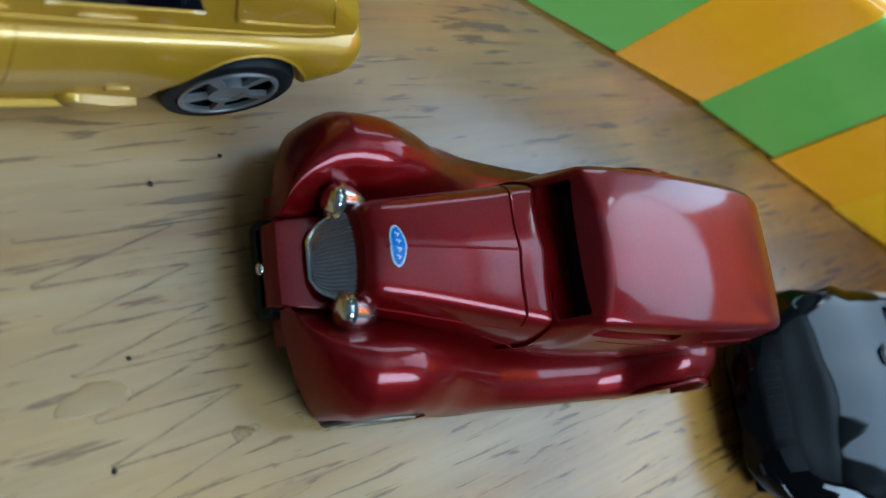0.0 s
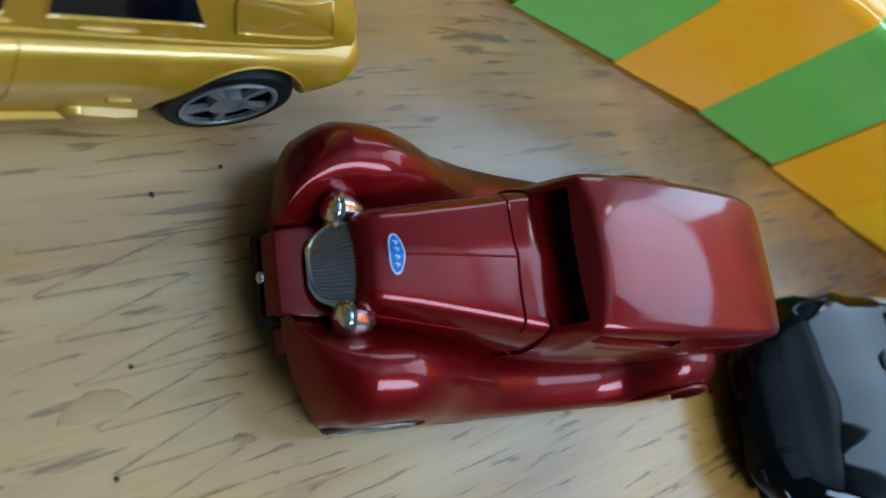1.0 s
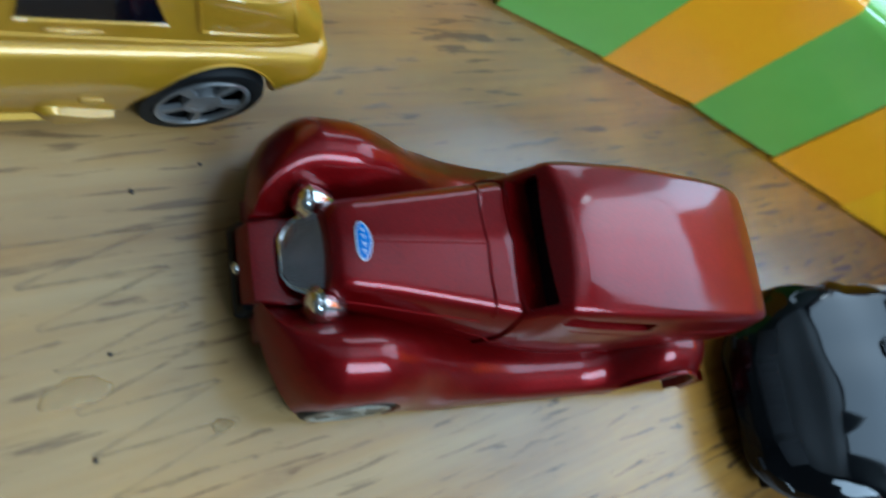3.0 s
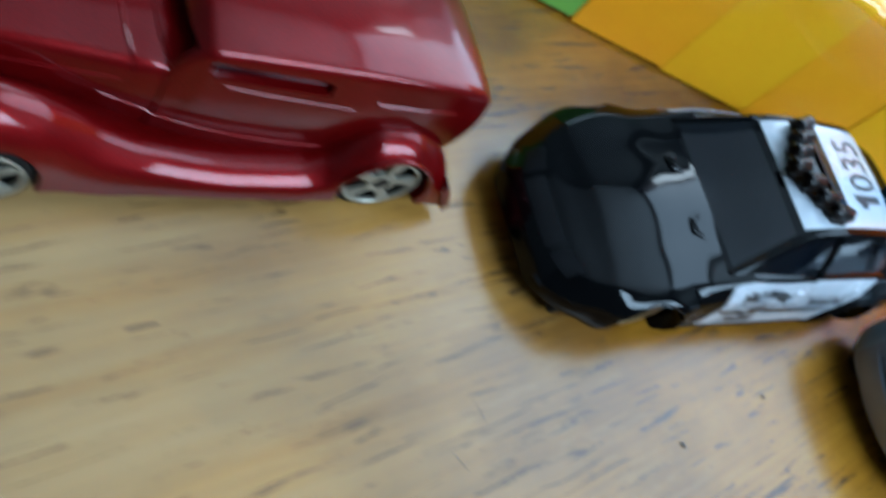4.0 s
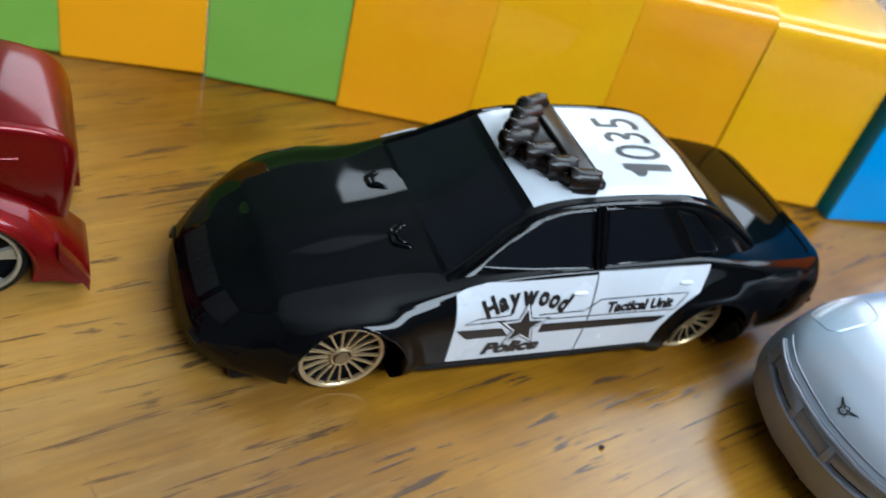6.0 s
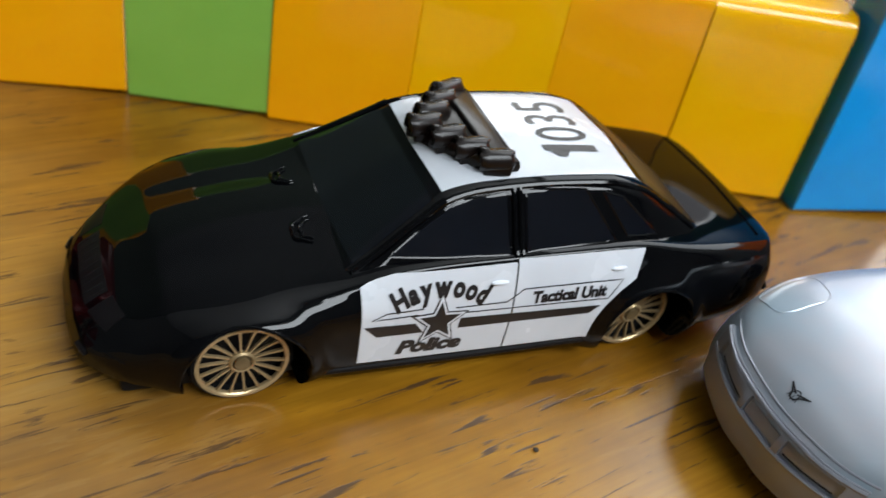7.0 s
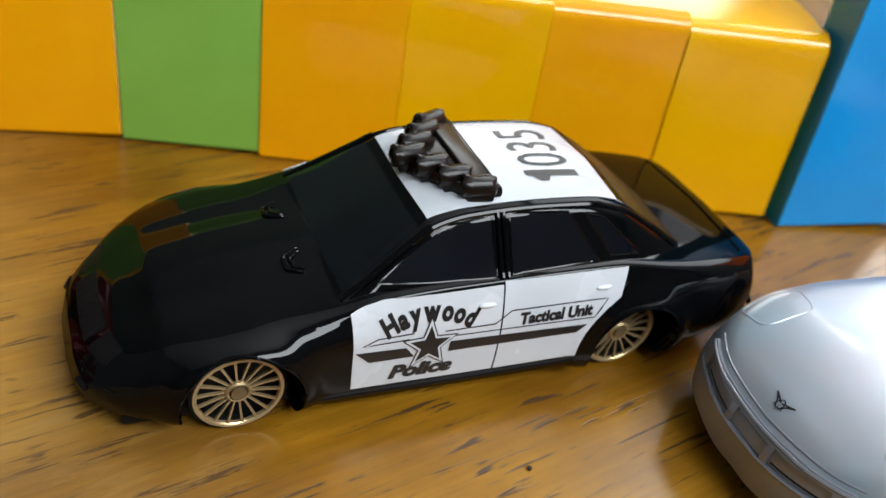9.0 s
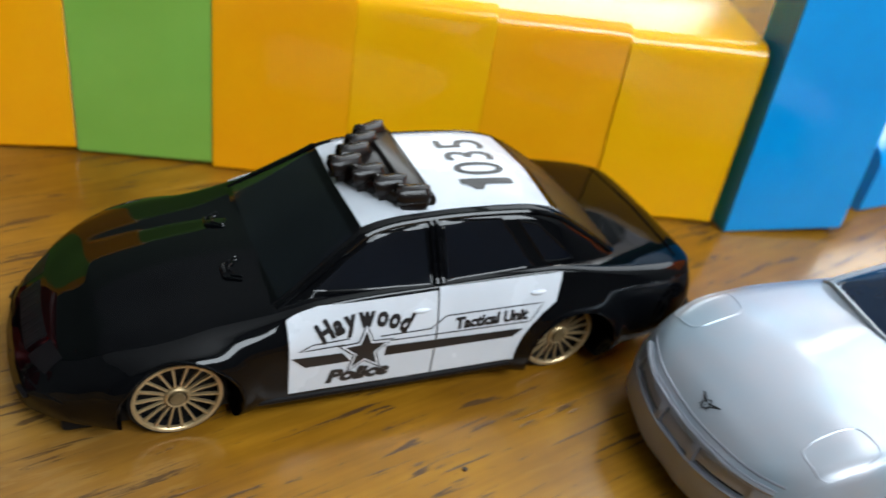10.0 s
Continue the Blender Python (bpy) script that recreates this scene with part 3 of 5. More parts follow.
def wheel(parent, x, y, side, tyre_r, rim_r, wide, style, rim_mat, turn=0.0):
    """A toy wheel whose outer face looks towards side (-1 or 1 along y). style: the number of spokes."""
    w = new("wheel")
    w.empty_display_size = 0.005
    w.parent = parent
    w.matrix_local = pose(x * MM, y * MM, tyre_r * MM, 0, 0, 180 if side > 0 else 0) @ pose(0, 0, 0, 0, turn, 0)
    r0 = rim_r
    tyre = [(r0, 0.15), (r0 + 0.2, -0.05), (tyre_r - 0.7, -0.12), (tyre_r - 0.25, 0.05), (tyre_r, 0.5), (tyre_r, wide - 0.5), (tyre_r - 0.5, wide), (r0 * 0.5, wide), (r0 * 0.5, 1.7), (r0, 1.7)]
    part("tyre", turned(tyre, 44), RUBBER, w)
    part("rim", turned([(r0 + 0.05, -0.05), (r0, -0.2), (r0 - 0.3, -0.2), (r0 - 0.42, -0.05), (r0 - 0.42, 0.3), (r0 + 0.05, 0.3)], 44), rim_mat, w)
    part("rim_backing", turned([(0.0, 1.3), (r0 - 0.3, 1.3), (r0 - 0.3, 1.6), (0.0, 1.6)], 32), MATT, w)
    if style == 5:
        part("hub_cap", turned([(0, -0.1), (1.0, -0.1), (1.25, 0.1), (1.35, 0.7), (0, 0.7)], 24), MATT if rim_mat is RIM_CREAM else rim_mat, w)
        part("hub_ring", turned([(1.15, -0.16), (1.7, -0.16), (1.8, 0.7), (1.15, 0.7)], 28), rim_mat, w)
        first = None
        for k in range(5):
            if first is None:
                first = part("spoke", spoke5(r0, 0.8 if r0 < 4.3 else 1.15), rim_mat, w)
                s = first
            else:
                s = new("spoke", first.data)
                s.parent = w
            s.matrix_local = pose(0, 0, 0, 0, 72 * k, 0)
    else:
        part("hub_cap", turned([(0, -0.25), (0.75, -0.25), (0.8, -0.15), (0.8, 0.7), (0, 0.7)], 24), HUB, w, "dull brass hub")
        part("hub_ring", turned([(0.95, -0.05), (1.1, -0.12), (1.3, 0.05), (1.3, 0.4), (0.95, 0.4)], 28), rim_mat, w)
        first = None
        for k in range(style):
            if first is None:
                rings = [[(-a, y0, z), (a, y0, z), (a, y0 + 0.3, z), (-a, y0 + 0.3, z)] for z, a, y0 in ((1.15, 0.09, 0.16), ((r0 + 1.1) / 2, 0.1, 0.06), (r0 - 0.4, 0.14, -0.1))]
                first = part("spoke", skin(rings), rim_mat, w)
                s = first
            else:
                s = new("spoke", first.data)
                s.parent = w
            s.matrix_local = pose(0, 0, 0, 0, 360 / style * k, 0)
    return w


def axle(parent, x, z, half):
    part("axle", wheel_cut(x, -half, half, z, 0.55), MATT, parent)


# ---- police car; its front points to -x ----
def police_car():
    car = thing("toy_police_car", pose(0.0, -0.0022, 0), "glossy black and white die-cast toy police car on the table", "toy car")
    keys = [  # x, half width, bottom, side line, shoulder height, shoulder width, crown, crease width, crease height
        (-37.2, 4.5, 3.6, 4.6, 5.6, 3.6, 0.1, 2.0, 5.8),
        (-36.8, 6.8, 3.2, 4.8, 6.3, 5.4, 0.15, 3.5, 6.6),
        (-35.9, 8.8, 2.4, 5.2, 7.3, 7.0, 0.2, 5.0, 7.7),
        (-34.4, 10.6, 2.4, 6.0, 8.3, 8.8, 0.3, 6.4, 8.8),
        (-32.0, 12.6, 2.4, 7.4, 9.4, 10.5, 0.4, 7.8, 9.8),
        (-28.0, 14.0, 2.4, 9.2, 10.8, 11.6, 0.5, 8.6, 11.3),
        (-22.0, 14.5, 2.4, 10.8, 12.2, 12.2, 0.6, 8.9, 12.7),
        (-16.0, 14.6, 2.4, 11.6, 13.2, 12.5, 0.5, 9.2, 13.7),
        (-12.6, 14.6, 1.9, 11.8, 14.0, 12.8, 0.3, 9.8, 14.4),
        (-8.0, 14.6, 1.9, 11.6, 15.3, 13.0, 0.1, 10.5, 15.5),
        (0.0, 14.6, 1.9, 11.2, 15.8, 13.0, 0.0, 10.5, 15.9),
        (18.0, 14.6, 1.9, 11.4, 16.0, 12.8, 0.0, 10.5, 16.1),
        (26.0, 14.6, 2.1, 12.4, 15.0, 12.9, 0.4, 10.0, 15.4),
        (34.0, 14.2, 3.1, 12.0, 14.1, 12.4, 0.5, 9.6, 14.6),
        (38.6, 13.2, 3.4, 11.2, 13.5, 11.4, 0.4, 8.6, 13.9),
        (40.4, 12.0, 4.0, 9.0, 12.9, 9.6, 0.2, 7.0, 13.1),
        (41.2, 10.5, 4.6, 8.4, 11.6, 8.8, 0.2, 6.0, 11.8),
    ]
    lower = loft(keys, lambda v: [(0, v[1]), (v[0] - 1.4, v[1]), (v[0] + 0.1, v[1] + 2.4), (v[0], v[2]), (v[4], v[3]), (v[6], v[7]), (0, v[7] + v[5])],
                 [0, 0.8, 1.6, 2.5, 0.7, 1.6, 0], 190, 6, 7)
    # the nose leans back: its lower lip reaches furthest forward
    for v in lower.verts:
        lean = min(1.0, max(0.0, (-29.0 - v.co.x) / 6.0))
        v.co.x += 0.32 * lean * (v.co.z - 3.6)
    hubs = [(-22.2, 6.0), (22.2, 5.8)]

    def ease(t):
        t = min(1.0, max(0.0, t))
        return t * t * (3 - 2 * t)

    for v in lower.verts:
        y = abs(v.co.y)
        for x, r in hubs:
            d = math.hypot(v.co.x - x, v.co.z - 5.2)
            if d < r + 2.4 and y > 9:
                v.co.y += math.copysign(0.75 * ease((r + 2.4 - d) / 2.1) * ease((y - 9.5) / 4.5), v.co.y)
        if v.co.z > 7 and -34 < v.co.x < -12:
            v.co.z += 0.34 * ease((6.4 - y) / 4.6) * ease((v.co.x + 33.5) / 6.0)
    for _ in range(3):
        bmesh.ops.smooth_vert(lower, verts=lower.verts, factor=0.5, use_axis_x=False, use_axis_y=True, use_axis_z=True)
    cuts = [wheel_cut(x, s * 16.5, s * 8.0, 5.2, r) for x, r in hubs for s in (-1, 1)]
    lower = carved(lower, cuts)
    cabin_keys = [  # x, base half width, base z, roof half width, roof z, crown
        (-13.4, 12.2, 12.5, 11.4, 13.9, 0.5),
        (-11.0, 12.8, 13.5, 11.0, 15.4, 0.6),
        (-5.0, 13.2, 13.9, 9.5, 19.5, 0.6),
        (-2.8, 13.3, 14.0, 9.1, 20.9, 0.45),
        (1.0, 13.4, 14.0, 8.9, 21.7, 0.4),
        (8.0, 13.4, 14.0, 8.8, 22.0, 0.4),
        (15.0, 13.3, 14.0, 8.8, 21.8, 0.4),
        (19.0, 13.2, 14.0, 8.9, 21.0, 0.45),
        (23.6, 12.6, 13.6, 9.4, 18.5, 0.6),
        (28.0, 11.8, 13.0, 10.0, 15.6, 0.5),
        (30.0, 11.4, 12.5, 10.2, 14.4, 0.4),
    ]
    cabin = loft(cabin_keys, lambda v: [(0, v[1]), (v[0], v[1]), (v[2], v[3]), (0, v[3] + v[4])], [0, 0.5, 1.6, 0], 70)
    tree = tree_of([lower, cabin])
    part("body", lower, BLACK, car, "glossy black painted metal body")
    part("cabin", cabin, BLACK, car)
    part("chassis", boxed(-33, 36, -11, 11, 1.2, 3.4, bevel=0.5), MATT, car)

    roof_keys = np.array(cabin_keys)

    def roof_edge(x, side, out, up):
        y, z = (float(pchip(roof_keys[:, 0], roof_keys[:, k], np.array([x]))[0]) for k in (3, 4))
        return (x, side * (y + out), z + up)

    def arch_x(z, r=7.7, cx=22.2, cz=5.6):
        return cx - math.sqrt(max(0.0, r * r - (z - cz) ** 2))

    for side in (-1, 1):
        way = (0, -side, 0)
        # white doors
        front = side_grid([(-11.6, 5.45), (4.1, 5.3)], [(-12.0, 13.8), (-10.8, 14.4), (-8.6, 15.05), (4.1, 15.35)], side, 14, 20)
        part("front_door", patch(tree, front, way, 0.14, 0.5), WHITE, car, "white painted front door")
        rows = []
        for i in range(18):
            z = 5.3 + (15.6 - 5.3) * i / 17
            x1 = arch_x(z) if z < 12.4 else 18.6 + 0.25 * (z - 12.4)
            if 11.6 < z < 12.4:
                x1 = min(arch_x(z), 18.6)
            rows.append([(4.3 + (x1 - 4.3) * j / 18, 40 * side, z) for j in range(19)])
        part("rear_door", patch(tree, rows, way, 0.14, 0.5), WHITE, car, "white painted rear door")
        for x, z in ((2.3, 13.5), (16.3, 13.8)):
            q, _ = drop_onto(tree, (x, 40 * side, z), way, 0.2)
            part("door_handle", blob(q.x, q.y, q.z, 1.0, 0.3, 0.26), WHITE, car)
        # side windows with raised frames
        glass = (
            ("front_window", [(-8.9, 15.75), (3.6, 15.85)], [(-4.7, 18.8), (-2.0, 20.5), (3.2, 21.2)]),
            ("rear_window", [(5.4, 15.9), (16.0, 16.2)], [(5.2, 21.3), (12.2, 21.0)]),
            ("quarter_window", [(17.5, 16.5), (21.6, 16.2)], [(14.3, 20.7), (16.8, 20.1)]),
        )
        for name, low, high in glass:
            g = side_grid(low, high, side, 9, 18)
            part(name, patch(tree, g, way, 0.02, 0.3), GLASS, car, "dark tinted plastic window")
            part("window_frame", beading(tree, edge_of(g), way, -0.03, 0.14, True), BLACK, car)
        part("pillar", tube([roof_edge(x, side, 0.0, -0.35) for x in np.linspace(-12.4, -3.2, 14)], 0.42, 8), BLACK, car)
        part("pillar", tube([roof_edge(x, side, 0.35, -1.05) for x in np.linspace(-10.0, -3.6, 14)], 0.2, 8), BLACK, car)
        part("gutter", tube([roof_edge(x, side, 0.0, -0.45) for x in np.linspace(-3.4, 27.5, 30)], 0.36, 8), BLACK, car)
        for dx in (-0.33, 0.33):
            part("pillar", beading(tree, [(4.45 + dx - 0.25 * k / 6, 40 * side, 15.8 + 5.6 * k / 6) for k in range(7)], way, 0.06, 0.3, sides=8), BLACK, car)
        part("sill", tube([(x, side * (14.25 - 0.15 * abs(x) / 15), 4.5) for x in np.linspace(-15.4, 15.4, 20)], 0.62, 10), MATT, car)
        # wheel arches
        for x, r in hubs:
            lip = [(x + (r + 0.12) * math.cos(a), 40 * side, 5.2 + (r + 0.12) * math.sin(a)) for a in np.linspace(0.05, math.pi - 0.05, 40)]
            part("wheel_arch", beading(tree, lip, way, -0.06, 0.17, sides=8), BLACK, car)
            wheel(car, x, side * (12.55 if x < 0 else 12.1), side, 5.05, 4.45, 4.2, 18, RIM_GOLD, turn=7.0 * side)
    for x, _ in hubs:
        axle(car, x, 5.05, 12)

    # windscreens and roof
    down = (0, 0, -1)
    ws = top_grid([(-12.2, -10.6), (-12.7, 0), (-12.2, 10.6)], [(-4.3, -8.4), (-4.6, 0), (-4.3, 8.4)], 10, 22)
    part("windscreen", patch(tree, ws, down, 0.03, 0.3), GLASS, car, "dark tinted plastic windscreen")
    roof = top_grid([(-3.3, -8.1), (-3.7, 0), (-3.3, 8.1)], [(19.0, -7.9), (19.5, 0), (19.0, 7.9)], 26, 22)
    part("roof_panel", patch(tree, roof, down, 0.12, 0.4), WHITE, car, "white painted roof panel")
    rg = top_grid([(20.3, -8.2), (20.7, 0), (20.3, 8.2)], [(28.4, -9.2), (28.9, 0), (28.4, 9.2)], 10, 22)
    part("rear_screen", patch(tree, rg, down, 0.03, 0.3), SMOKED, car, "dark tinted plastic rear screen")

    # two air scoops on the bonnet
    for s in (-1, 1):
        for r in range(2):
            # wavy curved ridges of a moulded vent
            ridge, thick = [], []
            for k in range(31):
                a = radians(10 + 165 * k / 30)
                wave = 0.09 * math.sin(7 * a + r)
                ridge.append(drop_onto(tree, (-14.4 - (2.0 - 0.7 * r + wave) * math.sin(a), s * (4.6 + (1.7 - 0.45 * r + wave) * math.cos(a)), 60), down, 0.1 - 0.04 * r)[0])
                thick.append(0.06 + (0.2 - 0.06 * r) * math.sin(math.pi * k / 30))
            part("bonnet_scoop", tube(ridge, thick, 8), BLACK, car)
    # nose
    back = (1, 0, 0)

    def nose_grid(z0, z1, half, rows=6, cols=24, dip=0.0):
        return [[(-60, -half + 2 * half * j / (cols - 1), z0 + (z1 - z0) * i / (rows - 1) - dip * (2 * j / (cols - 1) - 1) ** 2) for j in range(cols)] for i in range(rows)]

    part("grille", patch(tree, nose_grid(6.9, 8.5, 4.6), back, 0.03, 0.4), MATT, car, "matt black moulded grille")
    for k in range(9):
        y = -4.2 + 1.05 * k
        part("grille_bar", beading(tree, [(-60, y, 7.0 + 0.2 * i) for i in range(8)], back, -0.02, 0.1), MATT, car)
    for s in (-1, 1):
        g = [[(-60, s * (5.5 + 3.2 * j / 9), 7.0 + 1.7 * i / 5 + 0.2 * j / 9) for j in range(10)] for i in range(6)]
        part("headlamp", patch(tree, g, back, 0.04, 0.4), MATT, car, "black unpainted moulded headlamp")
        part("fog_lamp", beading(tree, [(-60, s * (7.0 + 0.3 * i), 4.6) for i in range(6)], back, 0.05, 0.35), MATT, car)
    part("bumper", beading(tree, [(-60, y, 5.9) for y in np.linspace(-11.8, 11.8, 40)], back, -0.33, 0.4), BLACK, car)
    part("rear_bumper", beading(tree, [(60, y, 7.2) for y in np.linspace(-12.2, 12.2, 40)], (-1, 0, 0), 0.0, 0.5), BLACK, car)
    part("boot_lip", beading(tree, [(37.3, y, 60) for y in np.linspace(-10.4, 10.4, 30)], down, 0.0, 0.2), BLACK, car)
    for s in (-1, 1):
        g = [[(60, s * (6.5 + 4.6 * j / 9), 9.2 + 2.4 * i / 5) for j in range(10)] for i in range(6)]
        part("tail_lamp", patch(tree, g, (-1, 0, 0), 0.08, 0.4), GLASS, car)

    # arrow-shaped roof lamp bar
    bar = new("light_bar")
    bar.empty_display_size = 0.004
    bar.parent = car
    bar.location = (0, 0, 0)
    tagged(bar, "dark brown plastic arrow-shaped lamp bar")
    outline = [(5.0, -7.4), (5.0, 7.4), (1.6, 7.4), (-3.2, 0.7), (-3.2, -0.7), (1.6, -7.4)]
    rings = []
    for z, k in ((21.5, 0.97), (22.7, 1.0), (23.2, 0.97), (23.4, 0.9)):
        rings.append([(1.2 + (x - 1.2) * k, y * k, z) for x, y in outline])
    part("base", skin(rings), BAR, bar)
    ridge = boxed(1.6, 4.6, -6.9, 6.9, 23.1, 24.0, bevel=0.35, segments=3)
    for v in ridge.verts:
        if v.co.z > 23.5:
            v.co.z -= 0.22 * (v.co.x - 1.6)
    part("ridge", ridge, BAR, bar)
    # drum-shaped lamps with a rim in front, each on a shoulder that runs back into the bar
    first = None
    for k in range(-3, 4):
        if first is None:
            drum = turned([(0, -1.5), (0.75, -1.5), (0.8, -1.75), (1.08, -1.75), (1.2, -1.55), (1.2, -0.9), (1.08, -0.75), (1.08, 1.2), (0.85, 1.7), (0, 1.8)], 22)
            bmesh.ops.rotate(drum, verts=drum.verts, cent=(0, 0, 0), matrix=Matrix.Rotation(radians(-90), 3, "Z"))
            foot = boxed(-1.2, 1.6, -1.0, 1.0, -1.5, 0, bevel=0.15)
            whole = join([drum, foot])
            # the moulding is lumpy
            for v in whole.verts:
                v.co += 0.1 * Vector((math.sin(5.1 * v.co.y + 2.3 * v.co.z), math.sin(4.3 * v.co.x + 1.0), math.sin(3.9 * v.co.x + 4.7 * v.co.y)))
            lamp = first = part("lamp", whole, BAR, bar, sharp=60)
        else:
            lamp = new("lamp", first.data)
            lamp.parent = bar
        lamp.matrix_local = pose((-2.7 + abs(k) * 1.72) * MM, 2.25 * k * MM, 23.3 * MM, 0, -6, 5 * k)

    # printed lettering on the near side and the roof
    s = -1
    way = (0, 1, 0)

    def on_door(x, z):
        return (x, -40, z)

    art = []
    word = "Haywood"
    cx, cz, rad = -3.9, 4.5, 8.2
    sizes = [moved(letters(c, 2.9, 0.15), 0, 0, 0, 0.74, 1.0) for c in word]
    gaps = [width(sh) for sh in sizes]
    total = sum(b - a for a, b in gaps) + 0.03 * (len(word) - 1)
    run = -total / 2
    for sh, (a, b) in zip(sizes, gaps):
        mid = run + (b - a) / 2
        ang = -mid / rad
        c = moved(sh, -(a + b) / 2, 0)
        art.append(moved(c, cx - rad * math.sin(ang), cz + rad * math.cos(ang), ang))
        run += b - a + 0.03
    part("lettering", printed(tree, art, on_door, way, 0.2), INK, car, "black printed word Haywood in an arch", flat=True)

    def fitted(text, x0, x1, z, h, shear, bold):
        sh = letters(text, 1.0, bold, shear)
        a, b = width(sh)
        k = (x1 - x0) / (b - a)
        return moved(sh, x0 - a * k, z, 0, k, h / 0.72)

    part("lettering", printed(tree, [fitted("Police", -7.8, -0.8, 6.25, 1.62, 0.22, 0.06)], on_door, way, 0.2), INK, car, "black printed word Police", flat=True)
    part("lettering", printed(tree, [fitted("Tactical Unit", 6.3, 15.2, 10.9, 1.3, 0.06, 0.05)], on_door, way, 0.2), INK, car, "black printed words Tactical Unit", flat=True)
    stripe = [polygon(dense([(-11.6, 10.15), (-6.3, 10.0), (-5.3, 8.75), (-10.1, 8.75), (-11.6, 10.15)], 0.8)[:-1]),
              polygon(dense([(-1.5, 10.05), (14.9, 9.7), (13.7, 8.75), (-1.6, 8.8), (-1.5, 10.05)], 0.8)[:-1])]
    part("side_stripe", printed(tree, stripe, on_door, way, 0.2), INK, car, "black printed stripe", flat=True)
    lines = [strip(dense([(-6.1, 10.95), (-10.9, 10.85), (-9.4, 11.45), (-5.6, 11.55)]), 0.14),
             strip(dense([(-2.2, 11.3), (3.4, 11.35), (5.2, 12.6), (17.0, 12.6), (15.6, 10.5), (-1.6, 10.65)]), 0.14)]
    part("side_outline", printed(tree, lines, on_door, way, 0.2), INK, car, flat=True)

    def star(r, cx=-3.8, cz=9.9):
        pts = []
        for k in range(10):
            a = math.pi / 2 + math.pi / 5 * k
            q = r if k % 2 == 0 else r * 0.42
            pts.append((cx + q * math.cos(a), cz + q * math.sin(a)))
        return polygon(dense(pts + pts[:1], 0.5)[:-1])

    part("star_border", printed(tree, [star(3.3)], on_door, way, 0.22), INK, car, flat=True)
    part("star_gap", printed(tree, [star(2.92)], on_door, way, 0.25), WHITE, car, flat=True)
    part("star", printed(tree, [star(2.3)], on_door, way, 0.28), INK, car, "black printed five-pointed star", flat=True)
    # number on the roof, read from the near side towards the far one
    num = letters("035", 1.0, 0.0)
    a, b = width(num)
    k = 7.9 / (b - a)

    def on_roof(u, v):
        return (16.0 - v * 0.98, -5.2 + u * 1.04, 60)

    number = moved(num, 2.7 - a * k, 0, 0, k, 6.6 / 0.72)
    one = polygon(dense([(0.9, 0), (2.0, 0), (2.0, 6.6), (1.1, 6.6), (0.9, 5.9), (0.0, 5.3), (0.0, 4.3), (0.9, 4.6), (0.9, 0)], 0.6)[:-1])
    part("roof_number", printed(tree, [number, one], on_roof, down, 0.2), INK, car, "black printed number 1035", flat=True)
    return car


police_car()


